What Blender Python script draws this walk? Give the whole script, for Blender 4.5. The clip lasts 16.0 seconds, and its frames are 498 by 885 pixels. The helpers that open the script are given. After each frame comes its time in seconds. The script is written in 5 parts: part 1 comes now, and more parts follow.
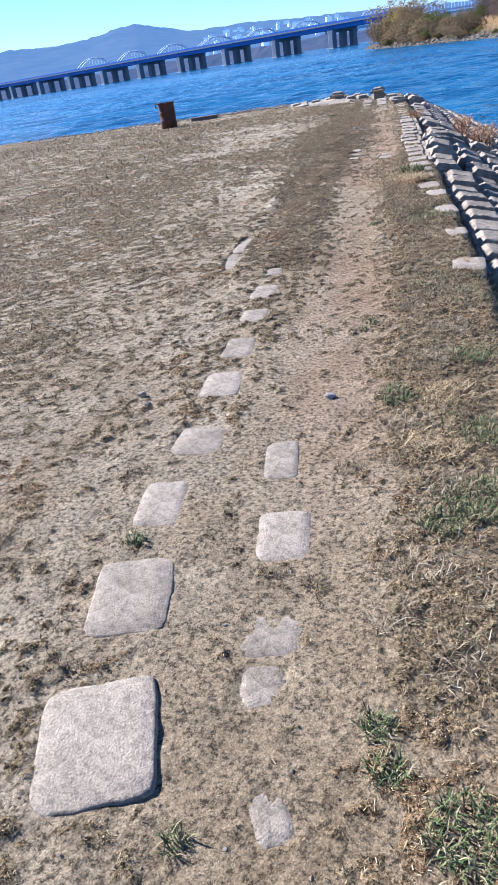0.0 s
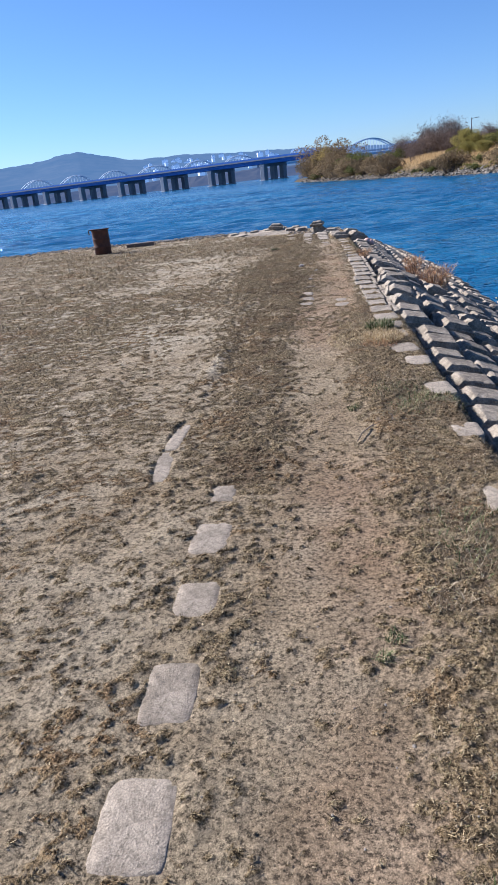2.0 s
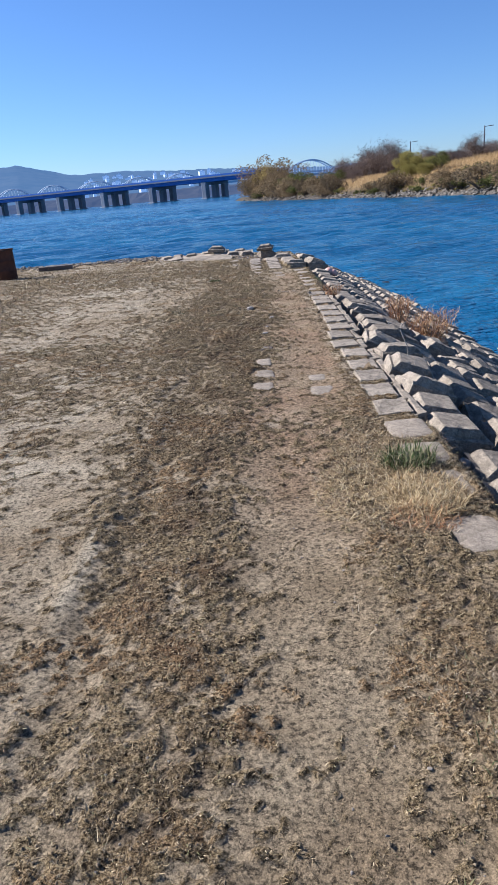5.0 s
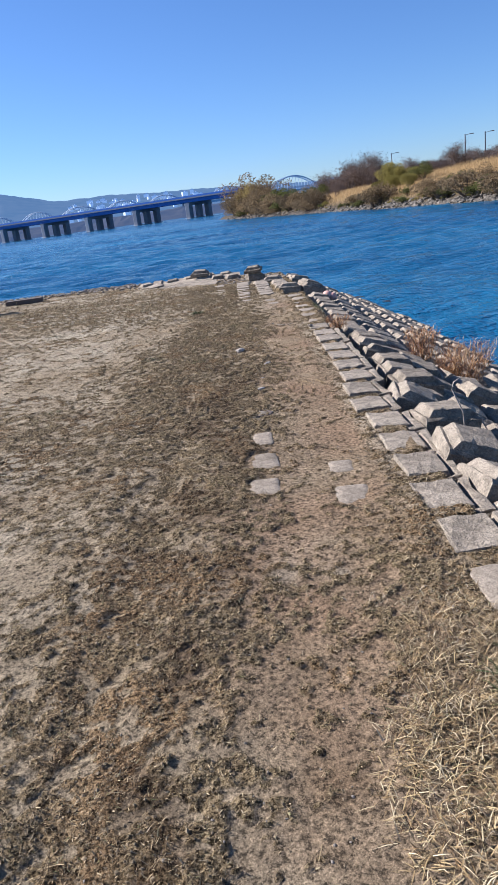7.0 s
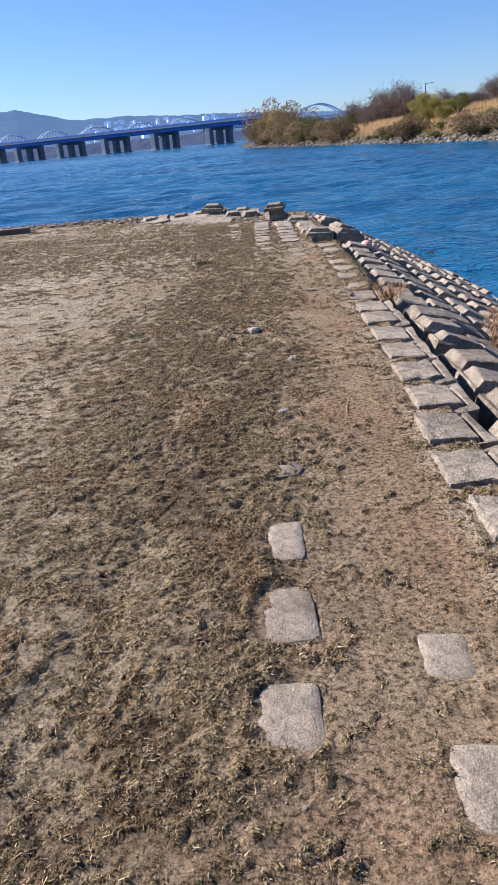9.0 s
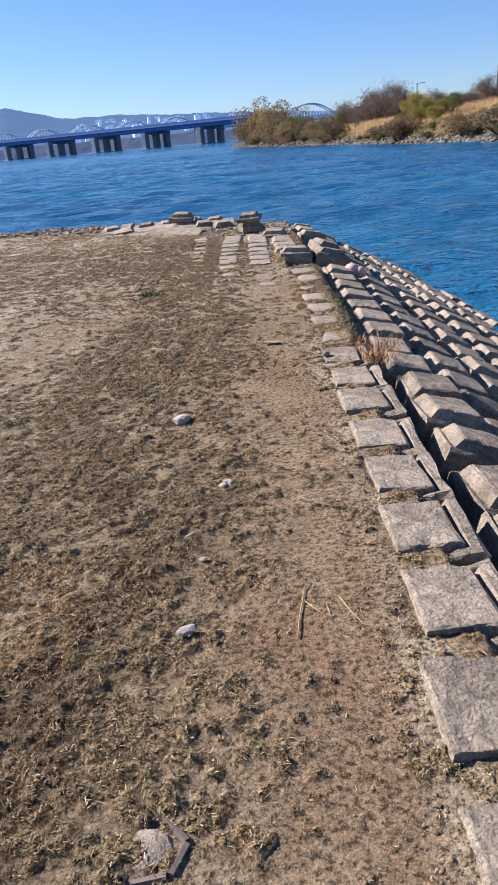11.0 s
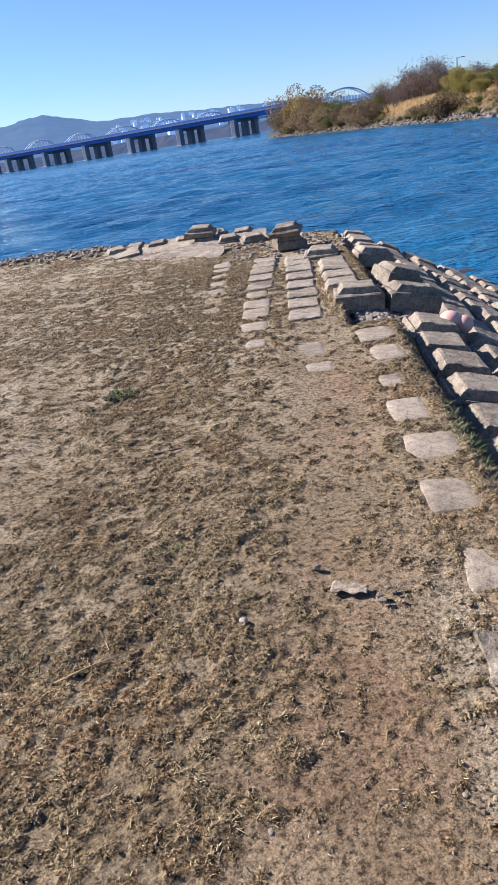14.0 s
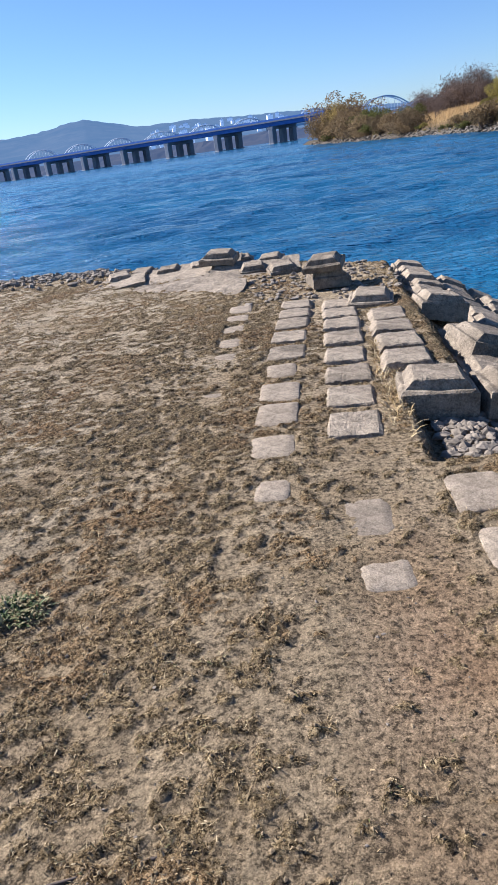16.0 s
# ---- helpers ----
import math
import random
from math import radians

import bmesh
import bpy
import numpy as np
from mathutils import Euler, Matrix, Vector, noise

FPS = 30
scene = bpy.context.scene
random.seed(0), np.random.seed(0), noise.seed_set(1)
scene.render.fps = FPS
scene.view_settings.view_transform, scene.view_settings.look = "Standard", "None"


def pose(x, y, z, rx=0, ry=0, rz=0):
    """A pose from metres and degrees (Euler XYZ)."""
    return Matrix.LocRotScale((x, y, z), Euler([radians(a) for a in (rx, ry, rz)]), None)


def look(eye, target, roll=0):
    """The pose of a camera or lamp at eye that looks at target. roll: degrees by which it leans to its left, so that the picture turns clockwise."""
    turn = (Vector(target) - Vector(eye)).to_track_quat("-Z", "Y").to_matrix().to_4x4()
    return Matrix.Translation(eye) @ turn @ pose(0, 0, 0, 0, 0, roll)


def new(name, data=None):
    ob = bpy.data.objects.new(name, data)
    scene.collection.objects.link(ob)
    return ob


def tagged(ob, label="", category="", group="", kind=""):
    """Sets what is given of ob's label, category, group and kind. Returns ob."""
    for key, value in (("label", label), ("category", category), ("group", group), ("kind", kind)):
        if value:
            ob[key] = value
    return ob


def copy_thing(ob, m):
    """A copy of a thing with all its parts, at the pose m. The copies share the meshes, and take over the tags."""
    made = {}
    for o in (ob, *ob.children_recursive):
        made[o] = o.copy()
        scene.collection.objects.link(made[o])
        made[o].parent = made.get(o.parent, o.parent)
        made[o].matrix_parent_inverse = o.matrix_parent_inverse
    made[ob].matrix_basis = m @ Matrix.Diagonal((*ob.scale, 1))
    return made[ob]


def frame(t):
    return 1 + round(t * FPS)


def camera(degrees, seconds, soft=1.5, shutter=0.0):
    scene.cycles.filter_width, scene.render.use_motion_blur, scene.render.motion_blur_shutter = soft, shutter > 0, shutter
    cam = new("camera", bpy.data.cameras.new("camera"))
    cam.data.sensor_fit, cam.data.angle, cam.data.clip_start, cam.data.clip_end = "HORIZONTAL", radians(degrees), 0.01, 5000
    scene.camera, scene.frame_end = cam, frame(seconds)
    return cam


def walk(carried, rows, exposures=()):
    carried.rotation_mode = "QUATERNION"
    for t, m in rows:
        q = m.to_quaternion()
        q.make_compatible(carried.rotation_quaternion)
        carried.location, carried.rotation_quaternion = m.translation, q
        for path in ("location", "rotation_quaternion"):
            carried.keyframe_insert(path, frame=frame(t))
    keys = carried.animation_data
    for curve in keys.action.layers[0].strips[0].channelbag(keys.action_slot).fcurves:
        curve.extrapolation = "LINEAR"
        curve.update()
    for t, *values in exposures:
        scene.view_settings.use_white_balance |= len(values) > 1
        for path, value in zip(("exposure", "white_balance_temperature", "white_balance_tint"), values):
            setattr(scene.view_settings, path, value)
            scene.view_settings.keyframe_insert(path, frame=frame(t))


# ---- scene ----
import functools

cam = camera(39.4, 16.0, 0.8)
PATH = [
    (0, (0.11, -1.405, 1.651), (-0.305, 0.3, 0.691), -9.2),
    (0.5, (-0.012, -0.918, 1.676), (-0.348, 0.839, 0.781), -7.1),
    (1, (-0.141, -0.423, 1.718), (-0.437, 1.365, 0.873), -6.5),
    (1.5, (-0.16, 0.154, 1.739), (-0.432, 1.986, 0.982), -7.1),
    (2, (-0.233, 0.755, 1.755), (-0.452, 2.613, 1.047), -6.6),
    (2.5, (-0.238, 1.394, 1.73), (-0.449, 3.256, 1.03), -7.0),
    (3, (-0.339, 2.077, 1.703), (-0.5, 3.945, 1.007), -4.9),
    (3.5, (-0.363, 2.723, 1.675), (-0.481, 4.597, 0.987), -6.3),
    (4, (-0.362, 3.416, 1.65), (-0.471, 5.293, 0.968), -5.7),
    (4.2, (-0.369, 3.737, 1.644), (-0.47, 5.615, 0.963), -5.5),
    (6.3, (-0.358, 5.96, 1.632), (-0.353, 7.847, 0.97), -5.4),
    (6.5, (-0.384, 6.174, 1.668), (-0.379, 8.064, 1.013), -5.4),
    (7, (-0.356, 6.777, 1.614), (-0.39, 8.672, 0.976), -7.7),
    (7.5, (-0.38, 7.37, 1.595), (-0.448, 9.26, 0.943), -6.8),
    (8, (-0.375, 8.03, 1.557), (-0.445, 9.896, 0.841), -6.8),
    (8.5, (-0.36, 8.613, 1.529), (-0.462, 10.448, 0.739), -5.6),
    (9, (-0.349, 9.205, 1.511), (-0.426, 11.036, 0.709), -5.3),
    (9.2, (-0.299, 9.437, 1.483), (-0.374, 11.27, 0.686), -6.0),
    (11.3, (0.106, 11.518, 1.5), (0.051, 13.347, 0.695), -4.9),
    (11.5, (0.157, 11.749, 1.485), (0.066, 13.581, 0.687), -5.4),
    (12, (0.18, 12.293, 1.465), (-0.013, 14.125, 0.686), -6.7),
    (12.5, (0.114, 12.85, 1.446), (-0.079, 14.68, 0.662), -7.5),
    (13, (0.068, 13.426, 1.448), (-0.131, 15.239, 0.627), -8.1),
    (13.5, (0.03, 13.992, 1.455), (-0.159, 15.808, 0.639), -8.6),
    (14, (0.081, 14.577, 1.447), (-0.11, 16.396, 0.637), -9.1),
    (14.5, (0.047, 15.161, 1.461), (-0.141, 16.984, 0.659), -8.5),
    (15, (0.101, 15.754, 1.427), (-0.086, 17.576, 0.623), -8.6),
    (15.5, (0.087, 16.329, 1.424), (-0.114, 18.152, 0.627), -7.2),
    (16, (0.052, 16.87, 1.419), (-0.218, 18.69, 0.635), -8.3),
]
EXPOSURES = [(0, 1.64, 5180, 17), (0.5, 1.52, 5230, 17), (1, 1.40, 5300, 17), (1.5, 1.3, 5400, 17), (2, 1.22, 5450, 16), (3.5, 1.16, 5450, 15), (7, 1.2, 5550, 16), (8.5, 1.22, 5700, 18), (12, 1.29, 5850, 20), (13.2, 1.28, 5800, 20), (14, 1.35, 5800, 18), (16, 1.3, 5780, 16)]
walk(cam, [(t, look(eye, target, roll)) for t, eye, target, roll in PATH], EXPOSURES)

# ---------------------------------------------------------------- world, sun
SUN_AZ, SUN_EL = -66.0, 33.0          # degrees from +y, negative to the left; above the horizon
world = bpy.data.worlds.new("world")
scene.world = world
world.use_nodes = True
wn = world.node_tree.nodes
wn.clear()
sky = wn.new("ShaderNodeTexSky")
sky.sky_type, sky.sun_disc = "NISHITA", False
sky.sun_elevation, sky.sun_rotation = radians(SUN_EL), radians(SUN_AZ)
sky.altitude, sky.air_density, sky.dust_density, sky.ozone_density = 900, 1.0, 0.35, 5.0
bg, wout = wn.new("ShaderNodeBackground"), wn.new("ShaderNodeOutputWorld")
bg.inputs["Strength"].default_value = 0.05
tint = wn.new("ShaderNodeMix")
tint.data_type, tint.blend_type = "RGBA", "MULTIPLY"
tint.inputs[0].default_value, tint.inputs[7].default_value = 1.0, (0.92, 1.01, 1.10, 1)
world.node_tree.links.new(sky.outputs[0], tint.inputs[6])
world.node_tree.links.new(tint.outputs[2], bg.inputs[0])
world.node_tree.links.new(bg.outputs[0], wout.inputs[0])
sun_data = bpy.data.lights.new("sun", "SUN")
sun_data.energy, sun_data.angle, sun_data.color = 5.0, radians(0.5), (1.0, 0.92, 0.80)
sun = new("sun", sun_data)
sun_dir = Vector((math.sin(radians(SUN_AZ)) * math.cos(radians(SUN_EL)), math.cos(radians(SUN_AZ)) * math.cos(radians(SUN_EL)), math.sin(radians(SUN_EL))))
sun.matrix_world = look(sun_dir * 80, (0, 0, 0))

# ---------------------------------------------------------------- material helpers


class Nodes:
    """A small builder for node materials."""

    def __init__(self, name):
        self.mat = bpy.data.materials.new(name)
        self.mat.use_nodes = True
        self.tree = self.mat.node_tree
        self.tree.nodes.clear()
        self.out = self.tree.nodes.new("ShaderNodeOutputMaterial")
        self.bsdf = self.tree.nodes.new("ShaderNodeBsdfPrincipled")
        self.tree.links.new(self.bsdf.outputs[0], self.out.inputs[0])
        self.coord = self.tree.nodes.new("ShaderNodeTexCoord").outputs["Object"]

    def put(self, socket, value):
        if isinstance(value, bpy.types.NodeSocket):
            self.tree.links.new(value, socket)
        elif isinstance(value, tuple) and len(value) == 3 and socket.type == "RGBA":
            socket.default_value = (*value, 1)
        else:
            socket.default_value = value

    def world_place(self):
        return self.tree.nodes.new("ShaderNodeNewGeometry").outputs["Position"]

    def noise(self, scale, detail=4, rough=0.6, at=None, stretch=None, out=0):
        n = self.tree.nodes.new("ShaderNodeTexNoise")
        n.inputs["Scale"].default_value, n.inputs["Detail"].default_value, n.inputs["Roughness"].default_value = scale, detail, rough
        place = at or self.coord
        if stretch:
            m = self.tree.nodes.new("ShaderNodeMapping")
            m.inputs["Scale"].default_value = stretch
            self.put(m.inputs["Vector"], place)
            place = m.outputs[0]
        self.put(n.inputs["Vector"], place)
        return n.outputs[out]

    def cells(self, scale, feature="F1", at=None, out="Distance"):
        n = self.tree.nodes.new("ShaderNodeTexVoronoi")
        n.feature = feature
        n.inputs["Scale"].default_value = scale
        self.put(n.inputs["Vector"], at or self.coord)
        return n.outputs[out]

    def ramp(self, fac, *stops):
        n = self.tree.nodes.new("ShaderNodeValToRGB")
        while len(n.color_ramp.elements) < len(stops):
            n.color_ramp.elements.new(0.5)
        for e, (p, c) in zip(n.color_ramp.elements, stops):
            e.position, e.color = p, (*c, 1) if isinstance(c, tuple) else (c, c, c, 1)
        self.put(n.inputs[0], fac)
        return n.outputs[0]

    def mix(self, fac, a, b, mode="MIX"):
        n = self.tree.nodes.new("ShaderNodeMix")
        n.data_type, n.blend_type = "RGBA", mode
        for socket, value in zip((n.inputs[0], n.inputs[6], n.inputs[7]), (fac, a, b)):
            self.put(socket, value)
        return n.outputs[2]

    def math(self, op, a, b=0.0, c=0.0, clamp=False):
        n = self.tree.nodes.new("ShaderNodeMath")
        n.operation, n.use_clamp = op, clamp
        for socket, value in zip(n.inputs, (a, b, c)):
            self.put(socket, value)
        return n.outputs[0]

    def bump(self, height, strength=0.5, distance=0.01, normal=None):
        n = self.tree.nodes.new("ShaderNodeBump")
        n.inputs["Strength"].default_value, n.inputs["Distance"].default_value = strength, distance
        self.put(n.inputs["Height"], height)
        if normal:
            self.put(n.inputs["Normal"], normal)
        return n.outputs[0]

    def random(self, island=False):
        if island:
            return self.tree.nodes.new("ShaderNodeNewGeometry").outputs["Random Per Island"]
        return self.tree.nodes.new("ShaderNodeObjectInfo").outputs["Random"]

    def done(self, color, rough=0.9, normal=None, metal=0.0, spec=0.3):
        for key, value in (("Base Color", color), ("Roughness", rough), ("Metallic", metal), ("Specular IOR Level", spec)):
            self.put(self.bsdf.inputs[key], value)
        if normal:
            self.put(self.bsdf.inputs["Normal"], normal)
        return self.mat


def soil():
    """Gritty earth with reddish and pale stretches, under mats of withered turf."""
    n = Nodes("soil")

    def share(name):
        a = n.tree.nodes.new("ShaderNodeAttribute")
        a.attribute_name = name
        return a.outputs["Fac"]

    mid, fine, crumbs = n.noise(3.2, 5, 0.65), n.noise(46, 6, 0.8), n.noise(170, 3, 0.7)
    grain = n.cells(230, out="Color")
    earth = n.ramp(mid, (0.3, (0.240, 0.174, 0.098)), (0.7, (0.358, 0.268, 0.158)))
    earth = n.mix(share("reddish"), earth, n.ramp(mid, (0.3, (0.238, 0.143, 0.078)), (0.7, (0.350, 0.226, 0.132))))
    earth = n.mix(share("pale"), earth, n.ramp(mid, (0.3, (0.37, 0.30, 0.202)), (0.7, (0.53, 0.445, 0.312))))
    # lows of the fine bump are painted darker, as shade between crumbs
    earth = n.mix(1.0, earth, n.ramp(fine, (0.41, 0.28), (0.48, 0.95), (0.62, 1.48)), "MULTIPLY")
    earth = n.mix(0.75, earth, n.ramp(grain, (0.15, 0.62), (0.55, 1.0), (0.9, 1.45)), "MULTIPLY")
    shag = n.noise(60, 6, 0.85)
    # the dark stops paint shade into the troughs of the mats
    shaded_mat = n.ramp(shag, (0.41, (0.025, 0.017, 0.009)), (0.47, (0.145, 0.102, 0.050)), (0.54, (0.395, 0.290, 0.155)), (0.63, (0.64, 0.495, 0.285)))
    shaded_mat = n.mix(n.ramp(n.noise(1.4, 3), (0.50, 0.0), (0.62, 0.45)), shaded_mat, n.mix(1.0, shaded_mat, (1.12, 0.84, 0.70), "MULTIPLY"))
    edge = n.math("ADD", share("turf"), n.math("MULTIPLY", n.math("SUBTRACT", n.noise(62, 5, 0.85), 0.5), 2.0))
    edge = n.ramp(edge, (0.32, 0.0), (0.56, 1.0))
    color = n.mix(edge, earth, shaded_mat)
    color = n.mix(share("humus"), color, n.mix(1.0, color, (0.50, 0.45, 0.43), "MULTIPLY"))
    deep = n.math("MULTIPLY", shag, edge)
    low = n.bump(deep, 1.0, 0.06, n.bump(fine, 1.0, 0.035))
    return n.done(color, 0.95, n.bump(crumbs, 0.8, 0.006, low), spec=0.12)


def concrete(name, dark, light, scale=1.0, peel=0.4):
    """Weathered concrete: aggregate, pits, and dark and pale stains over them."""
    n = Nodes(name)
    tone = n.noise(5 * scale, 5, 0.7)
    grit, pits, stones = n.noise(90 * scale, 3, 0.75), n.cells(70 * scale), n.cells(150 * scale, out="Color")
    color = n.ramp(tone, (0.3, dark), (0.7, light))
    color = n.mix(n.ramp(n.noise(2.2, 5, 0.7, at=n.world_place()), (0.48, 0.0), (0.62, 0.6)), color, tuple(c * 0.5 for c in dark))
    color = n.mix(n.ramp(n.random(), (0.0, 0.0), (1.0, 0.35)), color, tuple(min(1, c * 1.25) for c in light))
    color = n.mix(0.7, color, n.ramp(n.noise(17 * scale, 6, 0.8), (0.36, 0.35), (0.52, 1.0), (0.66, 1.25)), "MULTIPLY")
    color = n.mix(0.6, color, n.ramp(grit, (0.3, 0.25), (0.7, 1.3)), "MULTIPLY")
    color = n.mix(0.3, color, n.ramp(stones, (0.15, 0.6), (0.9, 1.35)), "MULTIPLY")
    return n.done(color, 0.93, n.bump(pits, peel, 0.006, n.bump(n.noise(26 * scale, 6, 0.75), min(1, 1.6 * peel), 0.02 / scale ** 2, n.bump(grit, 0.8, 0.006))), spec=0.2)


def plain(name, dark, light, scale=8.0, rough=0.9, strength=0.4, distance=0.02, metal=0.0, island=False, spec=0.3):
    """Two tones in a grain, with a share of chance for each piece."""
    n = Nodes(name)
    tone = n.noise(scale, 5, 0.65)
    color = n.ramp(tone, (0.3, dark), (0.7, light))
    color = n.mix(0.5, color, n.ramp(n.random(island), (0.0, dark), (1.0, light)))
    return n.done(color, rough, n.bump(n.noise(scale * 4, 4, 0.7), strength, distance), metal, spec)


def blades(name, stops):
    n = Nodes(name)
    color = n.ramp(n.random(True), *stops)
    color = n.mix(0.4, color, n.ramp(n.noise(1.7, 4), (0.35, 0.5), (0.65, 1.2)), "MULTIPLY")
    return n.done(color, 0.75, spec=0.2)


def water_surface():
    n = Nodes("river_water")
    p = n.world_place()
    chop = n.noise(1.7, 3, 0.6, at=p, stretch=(0.7, 1.5, 1))
    ripple = n.noise(6.0, 3, 0.6, at=p, stretch=(0.8, 1.3, 1))
    h = n.math("ADD", n.math("MULTIPLY", chop, 0.5), n.math("MULTIPLY", ripple, 0.26))
    color = n.ramp(n.noise(0.06, 4, 0.6, at=p, stretch=(0.5, 1, 1)), (0.35, (0.004, 0.057, 0.137)), (0.65, (0.011, 0.113, 0.222)))
    mat = n.done(color, 0.12, n.bump(h, 1.0, 0.5), spec=0.5)
    n.bsdf.inputs["IOR"].default_value = 1.33
    return mat


def bank_grass():
    """Golden dry grass that gives way to dark mud at the foot of the bank."""
    n = Nodes("bank_grass")
    p = n.world_place()
    sep = n.tree.nodes.new("ShaderNodeSeparateXYZ")
    n.put(sep.inputs[0], p)
    gold = n.ramp(n.noise(0.35, 6, 0.7, at=p), (0.35, (0.17, 0.105, 0.045)), (0.65, (0.36, 0.24, 0.105)))
    up = n.math("ADD", n.math("MULTIPLY", n.math("ADD", sep.outputs[2], 0.2), 0.8), n.math("SUBTRACT", n.noise(0.6, 4, at=p), 0.5), clamp=True)
    color = n.mix(up, (0.07, 0.055, 0.036), gold)
    return n.done(color, 0.95, n.bump(n.noise(1.4, 5, 0.7, at=p), 0.6, 0.3), spec=0.1)


def far_land(name, dark, light, haze_glow):
    """Far land and walls; the blue haze between is put in as emission."""
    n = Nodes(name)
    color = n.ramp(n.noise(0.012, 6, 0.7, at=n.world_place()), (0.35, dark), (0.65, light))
    n.put(n.bsdf.inputs["Emission Color"], haze_glow)
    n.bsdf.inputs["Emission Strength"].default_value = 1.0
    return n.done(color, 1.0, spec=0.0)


SOIL = soil()
CONCRETE = concrete("weathered_concrete", (0.20, 0.160, 0.114), (0.45, 0.375, 0.280), 1.0, 0.7)
TILE = concrete("worn_paving", (0.265, 0.212, 0.152), (0.375, 0.310, 0.232), 1.6, 0.2)
WET_ROCK = plain("wet_rock", (0.02, 0.02, 0.02), (0.06, 0.055, 0.05), 6, 0.45, 0.6)
PEBBLE = plain("pebble_stone", (0.22, 0.185, 0.15), (0.42, 0.365, 0.30), 14, 0.85)
RIPRAP = plain("riprap_stone", (0.075, 0.065, 0.052), (0.26, 0.225, 0.18), 1.2, 0.9, 0.5, 0.1)
GRAVEL = plain("gravel_stone", (0.10, 0.084, 0.064), (0.31, 0.265, 0.21), 9, 0.9, island=True)
CRUMB = plain("earth_crumb", (0.07, 0.05, 0.028), (0.36, 0.27, 0.16), 30, 0.95, island=True)
RUST = plain("rusted_steel", (0.035, 0.018, 0.013), (0.12, 0.05, 0.03), 7, 0.8, 0.4, 0.004)
WATER = water_surface()
STRAW = blades("straw", [(0.0, (0.10, 0.058, 0.028)), (0.3, (0.29, 0.19, 0.085)), (0.65, (0.50, 0.37, 0.18)), (1.0, (0.66, 0.54, 0.33))])
DRY = blades("dry_grass", [(0.0, (0.07, 0.045, 0.025)), (0.35, (0.17, 0.115, 0.06)), (0.7, (0.33, 0.25, 0.15)), (0.92, (0.50, 0.42, 0.29)), (1.0, (0.14, 0.15, 0.055))])
LITTER = blades("turf_litter", [(0.0, (0.045, 0.029, 0.016)), (0.4, (0.215, 0.150, 0.076)), (0.75, (0.40, 0.295, 0.157)), (0.93, (0.58, 0.46, 0.275)), (1.0, (0.13, 0.14, 0.045))])
DEAD = blades("dead_grass", [(0.0, (0.05, 0.034, 0.020)), (0.4, (0.13, 0.09, 0.05)), (0.85, (0.34, 0.25, 0.14)), (1.0, (0.11, 0.12, 0.04))])
GREEN = blades("green_grass", [(0.0, (0.045, 0.055, 0.02)), (0.45, (0.085, 0.125, 0.036)), (0.75, (0.24, 0.205, 0.10)), (1.0, (0.38, 0.31, 0.18))])
ORANGE = blades("withered_stems", [(0.0, (0.22, 0.09, 0.04)), (0.5, (0.42, 0.21, 0.09)), (1.0, (0.58, 0.40, 0.20))])
# bridge colours are lightened, and the piers blued, in place of distance haze
BLUE_STEEL = plain("blue_painted_steel", (0.04, 0.13, 0.42), (0.055, 0.17, 0.52), 0.2, 0.55, 0.1)
PALE_STEEL = plain("pale_blue_steel", (0.36, 0.46, 0.58), (0.46, 0.56, 0.68), 0.2, 0.6, 0.1)
PIER = plain("hazed_pier_concrete", (0.20, 0.215, 0.25), (0.30, 0.315, 0.35), 0.3, 0.9, 0.2)
BARK = plain("bark", (0.07, 0.055, 0.045), (0.16, 0.125, 0.105), 3, 0.9)
BANK_SOIL = bank_grass()
# last colour of these four: haze they emit, in place of distant air
HILL = far_land("hazed_hill_woods", (0.012, 0.017, 0.022), (0.035, 0.036, 0.036), (0.045, 0.086, 0.150))
FAR_BANK = far_land("hazed_bank_woods", (0.012, 0.015, 0.02), (0.05, 0.045, 0.036), (0.022, 0.038, 0.075))
FACADE = far_land("hazed_plaster", (0.42, 0.46, 0.5), (0.7, 0.72, 0.74), (0.05, 0.085, 0.15))
ROOF = far_land("hazed_roof", (0.25, 0.3, 0.36), (0.35, 0.4, 0.46), (0.035, 0.065, 0.13))
LAMP_STEEL = plain("lamp_steel", (0.12, 0.13, 0.14), (0.2, 0.2, 0.21), 2, 0.5, 0.1, metal=0.6)
PINK = plain("faded_pink_plastic", (0.62, 0.33, 0.26), (0.75, 0.45, 0.36), 6, 0.5, 0.1)

# ---------------------------------------------------------------- mesh helpers


def mesh_object(name, verts, faces, material, parent=None, smooth=False, label=""):
    me = bpy.data.meshes.new(name)
    me.from_pydata([tuple(v) for v in verts], [], [tuple(f) for f in faces])
    me.materials.append(material)
    if smooth:
        me.polygons.foreach_set("use_smooth", [True] * len(me.polygons))
    me.update()
    ob = new(name, me)
    ob.parent = parent
    if label:
        ob["label"] = label
    return ob


def part(name, bm, material, parent=None, label="", smooth=False):
    me = bpy.data.meshes.new(name)
    bmesh.ops.recalc_face_normals(bm, faces=bm.faces)
    bm.to_mesh(me)
    bm.free()
    me.materials.append(material)
    if smooth:
        me.polygons.foreach_set("use_smooth", [True] * len(me.polygons))
    ob = new(name, me)
    ob.parent = parent
    if label:
        ob["label"] = label
    return ob


